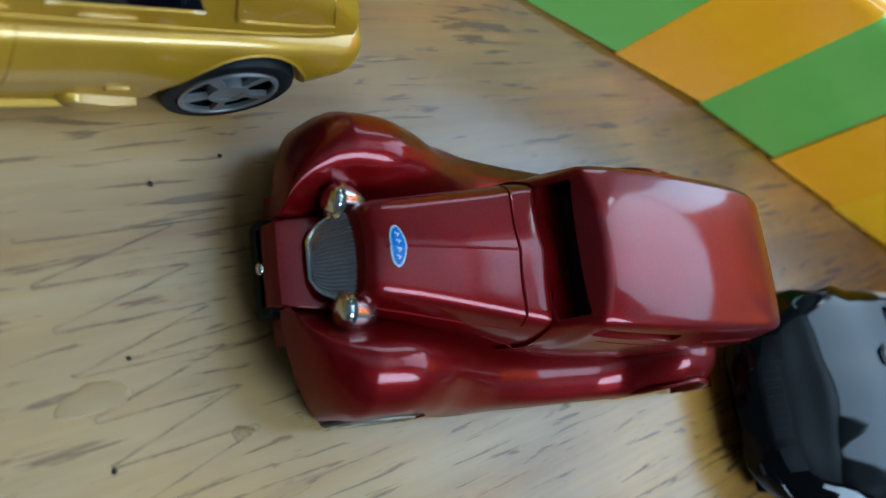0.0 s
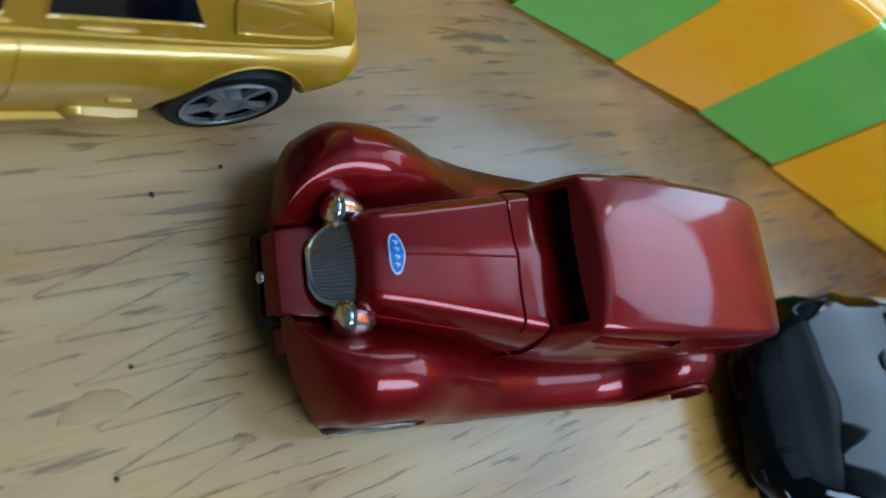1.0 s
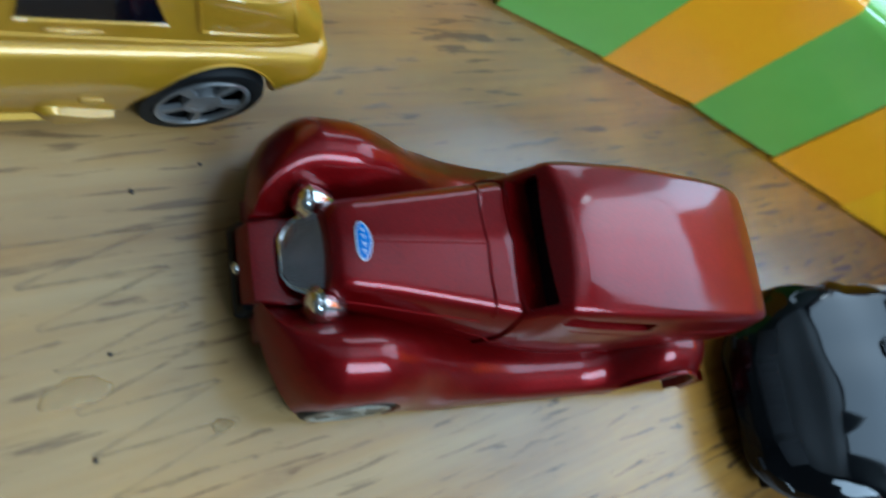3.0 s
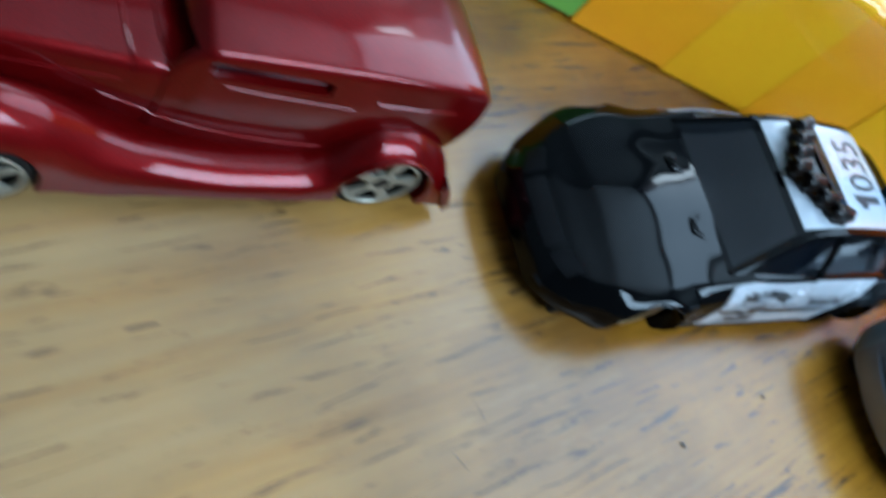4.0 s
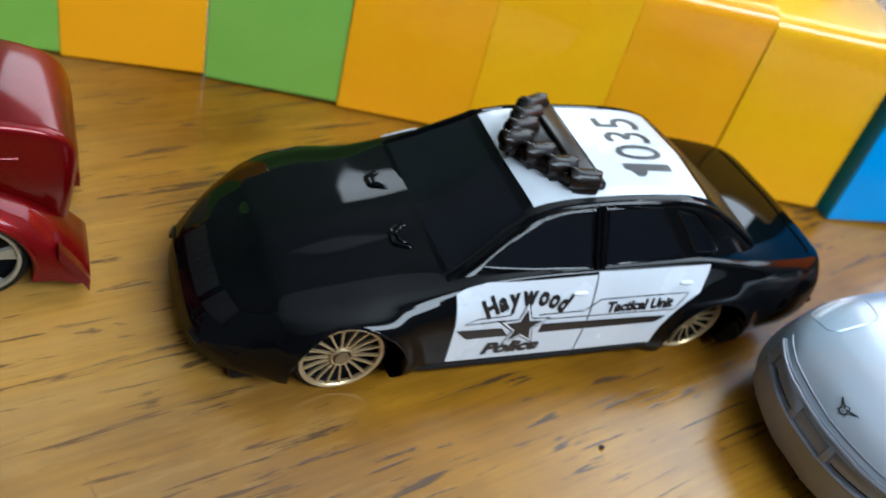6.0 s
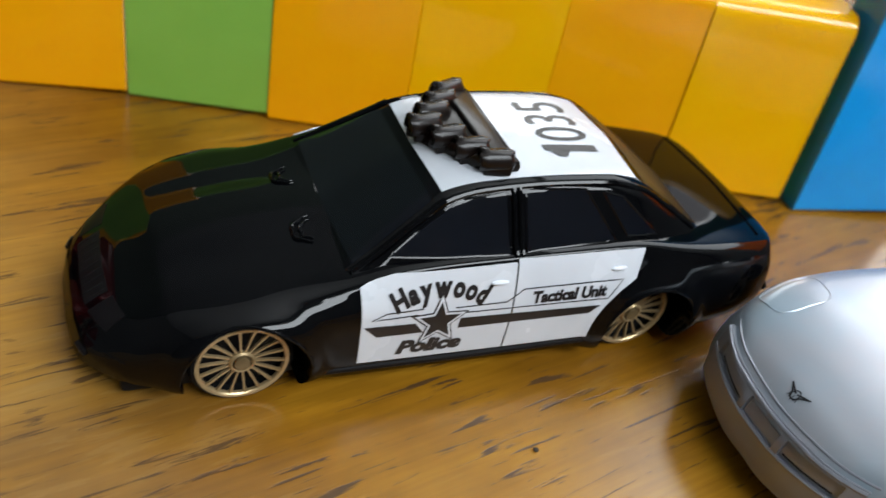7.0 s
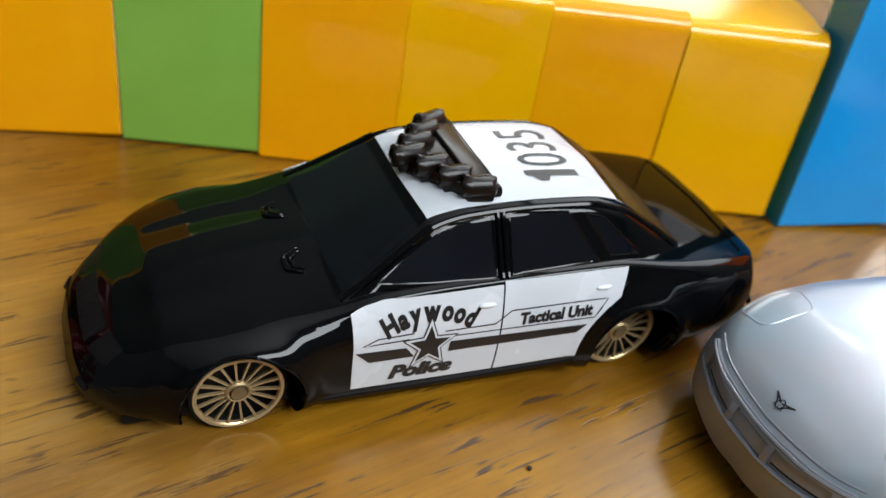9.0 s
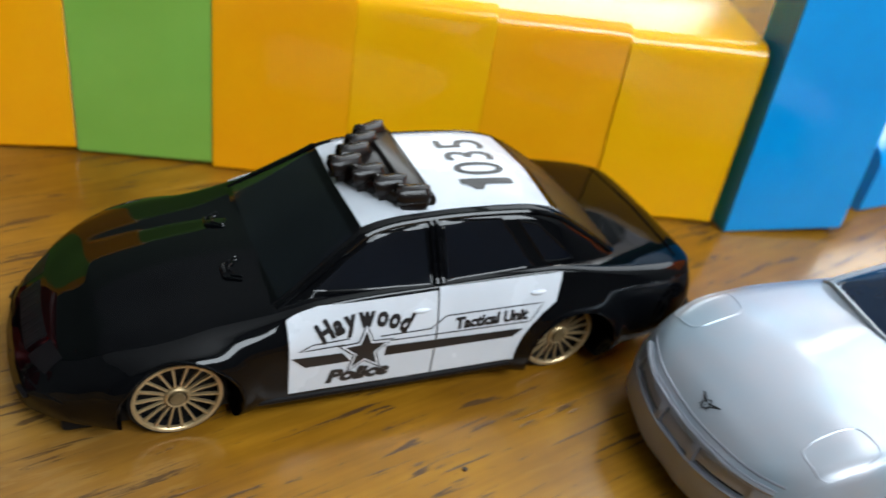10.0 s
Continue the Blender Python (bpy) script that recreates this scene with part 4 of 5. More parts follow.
# ---- red hot rod; its front points to -x ----
def hot_rod():
    car = thing("toy_hot_rod", pose(-0.0777, 0.0133, 0, 0, 0, 0), "dark candy red die-cast toy hot rod coupe on the table", "toy car")
    hub = 21.9
    # bonnet and cabin in one
    hood = loft([  # x, low half width, low z, side half width, side z, top half width, top z, crown
        (-22.9, 3.4, 5.0, 4.2, 9.0, 3.3, 11.6, 0.5),
        (-22.3, 3.8, 4.5, 4.6, 9.2, 3.7, 12.2, 0.6),
        (-18.0, 4.8, 4.2, 5.4, 9.8, 4.4, 13.0, 0.8),
        (-8.0, 6.4, 4.0, 7.2, 10.6, 6.0, 14.0, 1.0),
        (-4.5, 7.0, 4.0, 7.8, 11.0, 6.6, 14.4, 0.9),
        (-2.0, 7.2, 4.0, 8.0, 11.0, 6.8, 14.3, 0.7),
    ], lambda v: [(0, v[1]), (v[0], v[1]), (v[2], v[3]), (v[4], v[5]), (0, v[5] + v[6])], [0, 0.5, 2.5, 1.1, 0], 40)
    cabin = loft([
        (-4.4, 7.2, 4.0, 8.2, 11.0, 6.8, 14.4, 0.7),
        (-2.6, 7.4, 4.0, 8.4, 11.2, 7.2, 17.4, 0.9),
        (-1.6, 7.5, 4.0, 8.7, 11.4, 7.6, 18.3, 1.4),
        (4.0, 8.1, 4.0, 9.2, 11.8, 7.9, 18.9, 1.3),
        (13.0, 8.4, 4.2, 9.4, 12.4, 8.1, 19.1, 1.3),
        (20.0, 8.2, 4.8, 9.2, 13.0, 8.1, 19.0, 1.0),
        (25.0, 8.1, 4.6, 9.0, 12.8, 7.9, 18.8, 0.5),
        (28.8, 8.0, 4.8, 8.6, 12.6, 7.6, 18.0, 0.3),
        (30.6, 7.8, 5.4, 8.3, 12.4, 7.3, 17.0, 0.3),
        (31.6, 7.2, 6.4, 7.7, 12.0, 6.8, 15.6, 0.3),
        (32.0, 6.2, 7.4, 6.6, 11.4, 6.0, 14.2, 0.2),
    ], lambda v: [(0, v[1]), (v[0], v[1]), (v[2], v[3]), (v[4], v[5]), (v[4] * 0.5, v[5] + v[6] * 0.86), (0, v[5] + v[6])], [0, 0.6, 3.0, 0.9, 5.0, 0], 80, 6)
    # below the tail the body tucks in
    for v in cabin.verts:
        if v.co.x > 24:
            v.co.x -= 0.12 * min(1.0, (v.co.x - 24) / 6) * max(0.0, 14.0 - v.co.z)
    wt = tree_of([hood, cabin])
    # the slot of the windscreen and the side windows
    slot = boxed(-7.5, -1.0, -6.4, 6.4, 14.9, 17.6, bevel=0.25)
    cuts = [slot] + [boxed(-1.4, 10.8, s * 7.2, s * 12, 15.9, 17.6, bevel=0.4) if s > 0 else boxed(-1.4, 10.8, -12, -7.2, 15.9, 17.6, bevel=0.4) for s in (-1, 1)]
    cabin = carved(cabin, cuts)
    part("bonnet", hood, RED, car)
    part("cabin", cabin, RED, car, "glossy dark red chopped-roof cabin")
    part("windscreen", boxed(-1.8, -0.8, -6.6, 6.6, 14.6, 17.8, bevel=0.1), GLASS, car, "narrow black windscreen slot")
    for s in (-1, 1):
        a, b = sorted((s * 6.9, s * 7.4))
        part("side_window", boxed(-1.6, 11.0, a, b, 15.7, 17.8, bevel=0.1), GLASS, car, "narrow black side window slot")

    # each side's fenders and running board, one flowing shell
    def fender(side):
        keys = np.array([  # x, top z, outer y, crest y, inner z, low z
            (-27.6, 7.4, 5.0, 4.5, 6.2, 6.0),
            (-27.0, 9.0, 7.8, 6.6, 6.3, 5.8),
            (-26.2, 10.2, 9.8, 7.8, 6.3, 5.4),
            (-25.2, 11.2, 11.4, 8.6, 6.3, 4.9),
            (-23.6, 12.2, 12.9, 9.24, 6.3, 4.0),
            (-22.2, 12.7, 13.4, 9.34, 6.3, 3.4),
            (-19, 12.9, 13.5, 9.44, 7, 2.7),
            (-15, 11.8, 13.4, 9.64, 6.8, 2.7),
            (-11, 9.8, 13.1, 9.94, 6.4, 2.5),
            (-7.5, 7.9, 13.2, 10.48, 5.8, 2.4),
            (-3, 6.2, 13, 10.78, 5.1, 2.4),
            (5, 5.1, 12.9, 11.08, 4.7, 2.4),
            (11.5, 5.2, 12.8, 11.08, 4.9, 2.4),
            (14.8, 6.7, 12.8, 10.58, 6.4, 2.8),
            (16.6, 10, 12.9, 9.78, 8.2, 3.2),
            (19.6, 12.5, 13, 9.48, 9.4, 3.4),
            (22.7, 12.6, 13, 9.48, 9.4, 3.4),
            (26.4, 11.2, 12.8, 9.48, 8.4, 3.2),
            (29.4, 8.6, 12.6, 9.68, 6.6, 3),
            (31.6, 5.4, 12.2, 9.68, 4.6, 2),
            (32.8, 3.6, 11.8, 9.48, 3.2, 1.6),
        ])
        xs = np.unique(np.r_[np.linspace(-27.6, -22.0, 26), np.linspace(-22.0, 32.8, 90)])
        v = np.stack([pchip(keys[:, 0], keys[:, k], xs) for k in range(1, 6)], 1)
        rings = []
        for x, (zt, yo, yc, zi, zl) in zip(xs, v):
            line = rounded([(4.0, zl), (4.0, zi), (yc - 0.6, zt + 0.45), (yo, zt - min(2.6, 0.4 * (zt - zl))), (yo + 0.15, zl)], [0, 0.4, 9.0, 9.0, 0], 9, 2)
            rings.append([(x, side * p[0], p[1]) for p in line])
        bm = skin(rings)
        return carved(bm, [wheel_cut(-18.6, side * 15, side * 7.4, 4.0, 5.1), wheel_cut(hub, side * 15, side * 7.7, 5.0, 5.55)])

    for s in (-1, 1):
        sh = fender(s)
        ft = tree_of([sh])
        part("fender", sh, RED, car, "flowing red fender and running board", sharp=40)
        # lip round the rear wheel and along the board
        ring = [(hub + 5.75 * math.cos(a), s * (12.7 - 0.5 * max(0.0, math.sin(a)) ** 4), 5.0 + 5.75 * math.sin(a)) for a in np.radians(np.linspace(-4, 184, 30))]
        part("fender_lip", tube(ring, 0.28, 8), RED, car)
        # beads along the bonnet side and body
        for line, r in (([(-21, 10.4), (-14, 11.2), (-7.9, 12.0)], 0.16), ([(-9.2, 9.7), (-2.3, 8.2), (6.8, 7.2), (14.0, 7.0)], 0.18), ([(16.5, 15.6), (21.0, 15.5), (26.5, 15.3)], 0.2), ([(0.5, 15.0), (8.0, 14.8), (14.0, 14.6)], 0.14)):
            pts = [tuple(along(line, u)) for u in np.linspace(0, 1, 24)]
            part("body_bead", beading(wt, [(x, s * 40, z) for x, z in pts], (0, -s, 0), -0.08, r), RED, car)
        # flap behind the rear wheel
        flap = [[(x, s * y, z) for y, z in ((11.4, z0), (12.7, z0 + 0.1), (12.7, z0 - 1.6), (11.4, z0 - 1.6))] for x, z0 in ((29.8, 7.2), (31.0, 5.6), (32.0, 4.0), (32.7, 2.7))]
        part("rear_flap", skin(flap), RED, car)
        wheel(car, -18.6, s * 13.3, s, 4.6, 3.8, 3.4, 5, RIM_CREAM, turn=14 * s)
        wheel(car, hub, s * 11.7, s, 5.35, 4.45, 3.7, 5, RIM_CREAM, turn=14 * s + 20)
    axle(car, -18.6, 4.6, 11)
    axle(car, hub, 5.35, 11)
    part("chassis", boxed(-24, 27, -6, 6, 1.6, 4.4, bevel=0.4), MATT, car)
    # front apron in front of the grille, with its black under-bumper
    rings = []
    for x, z, w, t in ((-27.9, 5.3, 3.3, 1.6), (-27.5, 6.2, 3.5, 2.6), (-26.6, 6.6, 3.6, 3.2), (-25.0, 6.9, 3.8, 3.4), (-22.4, 7.6, 4.0, 3.6), (-21.0, 8.8, 4.2, 4.0)):
        half = rounded([(0, z - t), (w, z - t), (w + 0.2, z - 0.05), (w - 0.35, z), (0, z - 0.12)], [0, 0.2, 0.3, 0.3, 0], 4, 2)
        rings.append([(x, p[0], p[1]) for p in half] + [(x, -p[0], p[1]) for p in half[-2:0:-1]])
    part("front_apron", skin(rings), RED, car)
    for s in (-1, 1):
        rings = []
        for x, z in ((-26.5, 4.4), (-25.9, 4.9), (-25, 5.3), (-22, 6.2), (-18, 7.0)):
            rings.append([(x, s * 3.2, z - 1.6), (x, s * 3.2, z + 0.1), (x, s * 5.2, z - 0.1), (x, s * 6.6, z + 0.5), (x, s * 6.6, z - 1.4)])
        part("apron_side", skin(rings), RED, car)
    part("under_bumper", boxed(-27.9, -25.0, -4.2, 4.2, 2.2, 4.9, bevel=0.5), MATT, car, "black plastic under-bumper")
    part("bumper_bolt", blob(-27.9, 0.0, 4.0, 0.45, 0.6, 0.5), CHROME, car)
    # chrome grille, wider at the top, leaning back
    zs = np.linspace(0, 1, 16)

    def grille_half(v):
        return float(np.interp(v, [0, 0.08, 0.25, 0.6, 0.85, 0.95, 1], [1.6, 2.7, 3.3, 3.6, 3.5, 3.0, 1.9]))

    outline = [(grille_half(v), v) for v in zs]

    def grille_at(y, v):
        return (-25.3 + 3.5 * v + 0.042 * y * y, y, 7.3 + 4.9 * v)

    rows_ = [[grille_at(w * (2 * j / 14 - 1), v) for j in range(15)] for w, v in outline]
    bm = bmesh.new()
    f = [[bm.verts.new(p) for p in r] for r in rows_]
    bk = [[bm.verts.new((p[0] + 2.2, p[1], p[2] - 0.6)) for p in r] for r in rows_]
    for i in range(15):
        for j in range(14):
            bm.faces.new((f[i][j], f[i][j + 1], f[i + 1][j + 1], f[i + 1][j]))
            bm.faces.new((bk[i][j], bk[i + 1][j], bk[i + 1][j + 1], bk[i][j + 1]))
    for i in range(15):
        for j in (0, 14):
            bm.faces.new((f[i][j], f[i + 1][j], bk[i + 1][j], bk[i][j]))
    for j in range(14):
        for i in (0, 15):
            bm.faces.new((f[i][j], f[i][j + 1], bk[i][j + 1], bk[i][j]))
    grille = part("grille", bm, GRILLE, car, "chrome ribbed grille")
    for k in range(19):
        u = -0.92 + 1.84 * k / 18
        line = [Vector(grille_at(w * u, v)) + Vector((-0.06, 0, 0.03)) for w, v in outline[1:-1]]
        part("grille_bar", tube(line, 0.065, 5), CHROME, grille)
    ring = [grille_at(w, v) for w, v in outline] + [grille_at(-w, v) for w, v in outline[::-1]]
    part("grille_frame", tube([Vector(p) + Vector((-0.05, 0, 0)) for p in ring], 0.22, 6, True), CHROME, grille)
    part("grille_collar", tube([Vector(p) + Vector((0.9, 0, 0)) + Vector((0, p[1], 0)) * 0.12 for p in ring], 0.45, 6, True), RED, car)
    for s in (-1, 1):
        lamp = new("headlamp")
        lamp.empty_display_size = 0.003
        lamp.parent = car
        lamp.matrix_local = pose(-23.9 * MM, s * 4.7 * MM, 9.6 * MM, 0, 10, 0) @ Matrix.Scale(1.2, 4)
        tagged(lamp, "small chrome bullet headlamp")
        shell = turned([(0, 2.9), (0.55, 2.8), (1.1, 2.2), (1.3, 1.0), (1.36, 0.1), (1.1, -0.1), (0, -0.1)], 22)
        bmesh.ops.rotate(shell, verts=shell.verts, cent=(0, 0, 0), matrix=Matrix.Rotation(radians(-90), 3, "Z"))
        part("shell", shell, CHROME, lamp)
        part("lens", blob(-0.1, 0, 0, 0.42, 1.1, 1.1), CHROME, lamp)
        part("bracket", tube([(1.2, 0, -0.6), (1.6, -s * 0.8, -1.4), (2.0, -s * 1.6, -2.4)], 0.42, 7), CHROME, lamp)
    # bonnet crease, cowl beads and a blue oval badge
    down = (0, 0, -1)
    part("bonnet_crease", beading(wt, [(x, 0.0, 60) for x in np.linspace(-21.5, -8.2, 24)], down, -0.06, 0.14), RED, car)
    for x in (-7.9, -5.0):
        part("cowl_bead", beading(wt, [(x + 0.02 * y * y, y, 60) for y in np.linspace(-6.6, 6.6, 40)], down, -0.06, 0.2), RED, car)
    badge = new("badge")
    badge.empty_display_size = 0.003
    badge.parent = car

    def on_bonnet(x, y):
        return (x, y, 60)

    def oval(rx, ry, cx=-20.5, cy=0.0):
        return polygon([(cx + rx * math.cos(a), cy + ry * math.sin(a)) for a in np.linspace(0, 2 * math.pi, 33)[:-1]])

    part("border", printed(wt, [oval(0.72, 1.75)], on_bonnet, down, 0.12), WHITE, badge, flat=True)
    part("field", printed(wt, [oval(0.6, 1.6)], on_bonnet, down, 0.16), BADGE_BLUE, badge, flat=True)
    bars = [strip(dense([(-20.7, 1.05 - 0.62 * k), (-20.3, 0.95 - 0.62 * k), (-20.55, 0.75 - 0.62 * k)], 0.3), 0.12) for k in range(4)]
    part("script_bars", printed(wt, bars, on_bonnet, down, 0.2), WHITE, badge, "plain white bars", flat=True)
    tagged(badge, "blue oval badge with a white border")
    return car


hot_rod()


# ---- silver sports car; its front points to -x ----
def sports_car():
    car = thing("toy_sports_car", pose(0.0250, -0.0337, 0, 0, 0, -1.0), "silver grey die-cast toy sports car on the table", "toy car")
    keys = [  # x, half width, bottom, side line, shoulder height, shoulder width, crown
        (0.0, 3.0, 3.6, 5.2, 7.2, 2.4, 0.1),
        (0.3, 5.0, 3.2, 5.6, 8.2, 4.2, 0.2),
        (0.8, 7.0, 3.0, 6.0, 9.0, 6.0, 0.3),
        (1.6, 9.4, 2.8, 6.3, 9.8, 8.0, 0.5),
        (3.0, 12.0, 2.6, 6.8, 11.0, 10.2, 0.6),
        (4.4, 13.6, 2.5, 7.2, 12.0, 11.6, 0.4),
        (7.0, 15.0, 2.4, 7.6, 13.5, 12.8, 0.0),
        (11.0, 15.8, 2.4, 8.2, 14.9, 13.4, -0.7),
        (16.0, 16.0, 2.4, 8.8, 15.4, 13.4, -0.6),
        (23.0, 15.4, 2.4, 9.4, 15.8, 12.8, -0.1),
        (30.0, 14.8, 2.4, 9.8, 16.2, 12.0, 0.4),
        (42.0, 14.4, 2.4, 10.0, 16.2, 11.6, 0.4),
        (56.0, 15.3, 2.6, 10.2, 15.8, 12.2, 0.3),
        (66.0, 15.0, 3.4, 10.0, 15.2, 11.8, 0.5),
        (70.5, 13.6, 4.6, 9.6, 14.0, 10.6, 0.5),
        (71.5, 11.5, 5.4, 9.0, 12.8, 9.0, 0.3),
    ]
    lower = loft(keys, lambda v: [(0, v[1]), (v[0] - 1.2, v[1]), (v[0] + 0.1, v[1] + 2.0), (v[0], v[2]), (v[4], v[3]), (0, v[3] + v[5])],
                 [0, 0.8, 1.4, 3.5, 2.4, 0], 120, 6)
    for v in lower.verts:
        if v.co.z > 9 and 6 < v.co.x < 30:
            v.co.z += 0.55 * math.exp(-((v.co.y / 3.4) ** 2)) * min(1.0, (v.co.x - 6) / 9) * min(1.0, (30 - v.co.x) / 5)
    hubs = (17.0, 58.0)
    lower = carved(lower, [c for x in hubs for s in (-1, 1) for c in wheel_well(x, s * 17.5, s * 9.0, 5.8, 6.6)])
    cabin = loft([
        (23.6, 12.0, 12.8, 11.6, 15.2, 0.4),
        (28.6, 11.8, 13.5, 10.0, 18.0, 0.8),
        (36.0, 11.4, 13.5, 8.0, 21.0, 1.0),
        (43.0, 11.4, 13.5, 7.6, 21.5, 1.0),
        (52.0, 11.4, 13.5, 7.8, 19.7, 0.9),
        (62.0, 11.2, 13.0, 8.8, 16.0, 0.6),
    ], lambda v: [(0, v[1]), (v[0], v[1]), (v[2], v[3]), (0, v[3] + v[4])], [0, 0.5, 2.0, 0], 50)
    tree = tree_of([lower, cabin])
    part("body", lower, SILVER, car, "silver grey painted metal body")
    part("cabin", cabin, SILVER, car)
    part("chassis", boxed(3, 68, -11, 11, 1.5, 3.2, bevel=0.5), MATT, car)
    down, back = (0, 0, -1), (1, 0, 0)
    ws = top_grid([(26.0, -10.8), (24.8, 0), (26.0, 10.8)], [(35.4, -7.9), (34.8, 0), (35.4, 7.9)], 10, 20)
    part("windscreen", patch(tree, ws, down, 0.04, 0.3), BLUE_GLASS, car, "dark blue tinted windscreen")
    part("windscreen_frame", beading(tree, edge_of(ws), down, 0.05, 0.3, True), SILVER, car)
    rg = top_grid([(45, -7.2), (44.6, 0), (45, 7.2)], [(59, -7.8), (60, 0), (59, 7.8)], 10, 20)
    part("rear_screen", patch(tree, rg, down, 0.04, 0.3), BLUE_GLASS, car)

    def bow(y):
        return 0.007 * y * y

    for s in (-1, 1):
        g = side_grid([(29.5, 16.3), (48.5, 16.9)], [(36.0, 20.4), (44, 20.8)], s, 8, 16)
        part("side_window", patch(tree, g, (0, -s, 0), 0.04, 0.3), BLUE_GLASS, car)
        # pop-up headlamp cover outlines
        cover = [(9.6 + 3.4 * math.copysign(abs(math.cos(a)) ** 0.55, math.cos(a)) - 0.05 * s * math.sin(a), s * (10.9 + 2.1 * math.copysign(abs(math.sin(a)) ** 0.55, math.sin(a))), 60) for a in np.linspace(0, 2 * math.pi, 49)[:-1]]
        part("headlamp_seam", beading(tree, cover, down, -0.04, 0.12, True), SILVER, car)
        # long openings of the front bumper, the shade at their foot put in as a black bead
        inside = [[(-30, s * (3.0 + 6.6 * j / 11), 7.0 + 1.7 * i / 4 + bow(3.0 + 6.6 * j / 11)) for j in range(12)] for i in range(5)]
        part("bumper_opening", patch(tree, inside, back, 0.06, 0.3), SILVER_DARK, car)
        foot = [(-30, s * (3.6 + 5.4 * j / 9), 7.35 + bow(3.6 + 5.4 * j / 9)) for j in range(10)]
        part("slot_shade", beading(tree, foot, back, -0.04, 0.16), MATT, car, "black bead for the shade in a bumper opening")
        for x in hubs:
            part("wheel_arch", arch(keys, x, 5.8, 6.9, s, 8, 172, 0.02, 0.25), SILVER, car)
            wheel(car, x, s * 13.2, s, 5.8, 4.8, 4.2, 5, RIM_SILVER)
    # seams of the wings
    for s in (-1, 1):
        part("wing_seam", beading(tree, [(4.6 + 22 * u, s * (12.6 + 0.6 * math.sin(3.1 * u)), 60) for u in np.linspace(0, 1, 30)], down, -0.06, 0.12), SILVER, car)
    for x in hubs:
        axle(car, x, 5.8, 13)
    # front bumper: a moulded bar with three openings
    def bar_piece(y0, y1, z0, z1, cols):
        return patch(tree, [[(-30, y, z0 + (z1 - z0) * i / 4 + bow(y)) for y in np.linspace(y0, y1, cols)] for i in range(5)], back, 0.5, 0.7)

    pieces = [bar_piece(-10.9, 10.9, 3.2, 6.9, 44), bar_piece(-10.9, 10.9, 8.75, 9.4, 44)]
    for s in (-1, 1):
        pieces += [bar_piece(s * 2.5, s * 3.3, 6.85, 8.8, 5), bar_piece(s * 9.5, s * 10.9, 6.85, 8.8, 6)]
    part("bumper_cover", join(pieces), SILVER_DARK, car, "darker grey front bumper")
    part("bumper_edge", beading(tree, [(-30, y, 9.1 + bow(y)) for y in np.linspace(-10.9, 10.9, 44)], back, 0.42, 0.26), SILVER_DARK, car)
    part("bumper_edge", beading(tree, [(-30, y, 6.8 + bow(y)) for y in np.linspace(-10.9, 10.9, 44)], back, 0.42, 0.22), SILVER_DARK, car)
    part("bonnet_edge", beading(tree, [(-30, y, 9.95 + bow(y)) for y in np.linspace(-11.2, 11.2, 40)], back, -0.03, 0.14), SILVER_DARK, car)
    part("centre_plate", patch(tree, [[(-30, -2.3 + 4.6 * j / 9, 7.1 + 1.4 * i / 3) for j in range(10)] for i in range(4)], back, 0.1, 0.3), SILVER_DARK, car)

    # small crossed emblem, drawn as plain shapes
    def on_nose(x, y):
        return (2.6 + 0.8 * x, 0.1 + 0.8 * y, 60)

    ring = [(0.5 * math.cos(a), 0.5 * math.sin(a)) for a in np.linspace(0, 2 * math.pi, 25)]
    shapes = [strip(ring, 0.12), strip(dense([(-0.75, 0), (-0.1, 0)], 0.3), 0.1)]
    for k in (-1, 1):
        shapes += [strip(dense([(-0.55, 0.3 * k), (0.1, 0.75 * k), (0.75, 1.75 * k)], 0.3), 0.17),
                   strip(dense([(0.1, 0.1 * k), (0.75, 1.75 * k)], 0.3), 0.17),
                   strip(dense([(0.3, 0.6 * k), (0.45, 1.2 * k)], 0.3), 0.09),
                   strip(dense([(-0.5, 0.75 * k), (-0.1, 0.55 * k)], 0.3), 0.1)]
    part("emblem", printed(tree, shapes, on_nose, down, 0.06), INK, car, "small black printed emblem", flat=True)
    return car


sports_car()


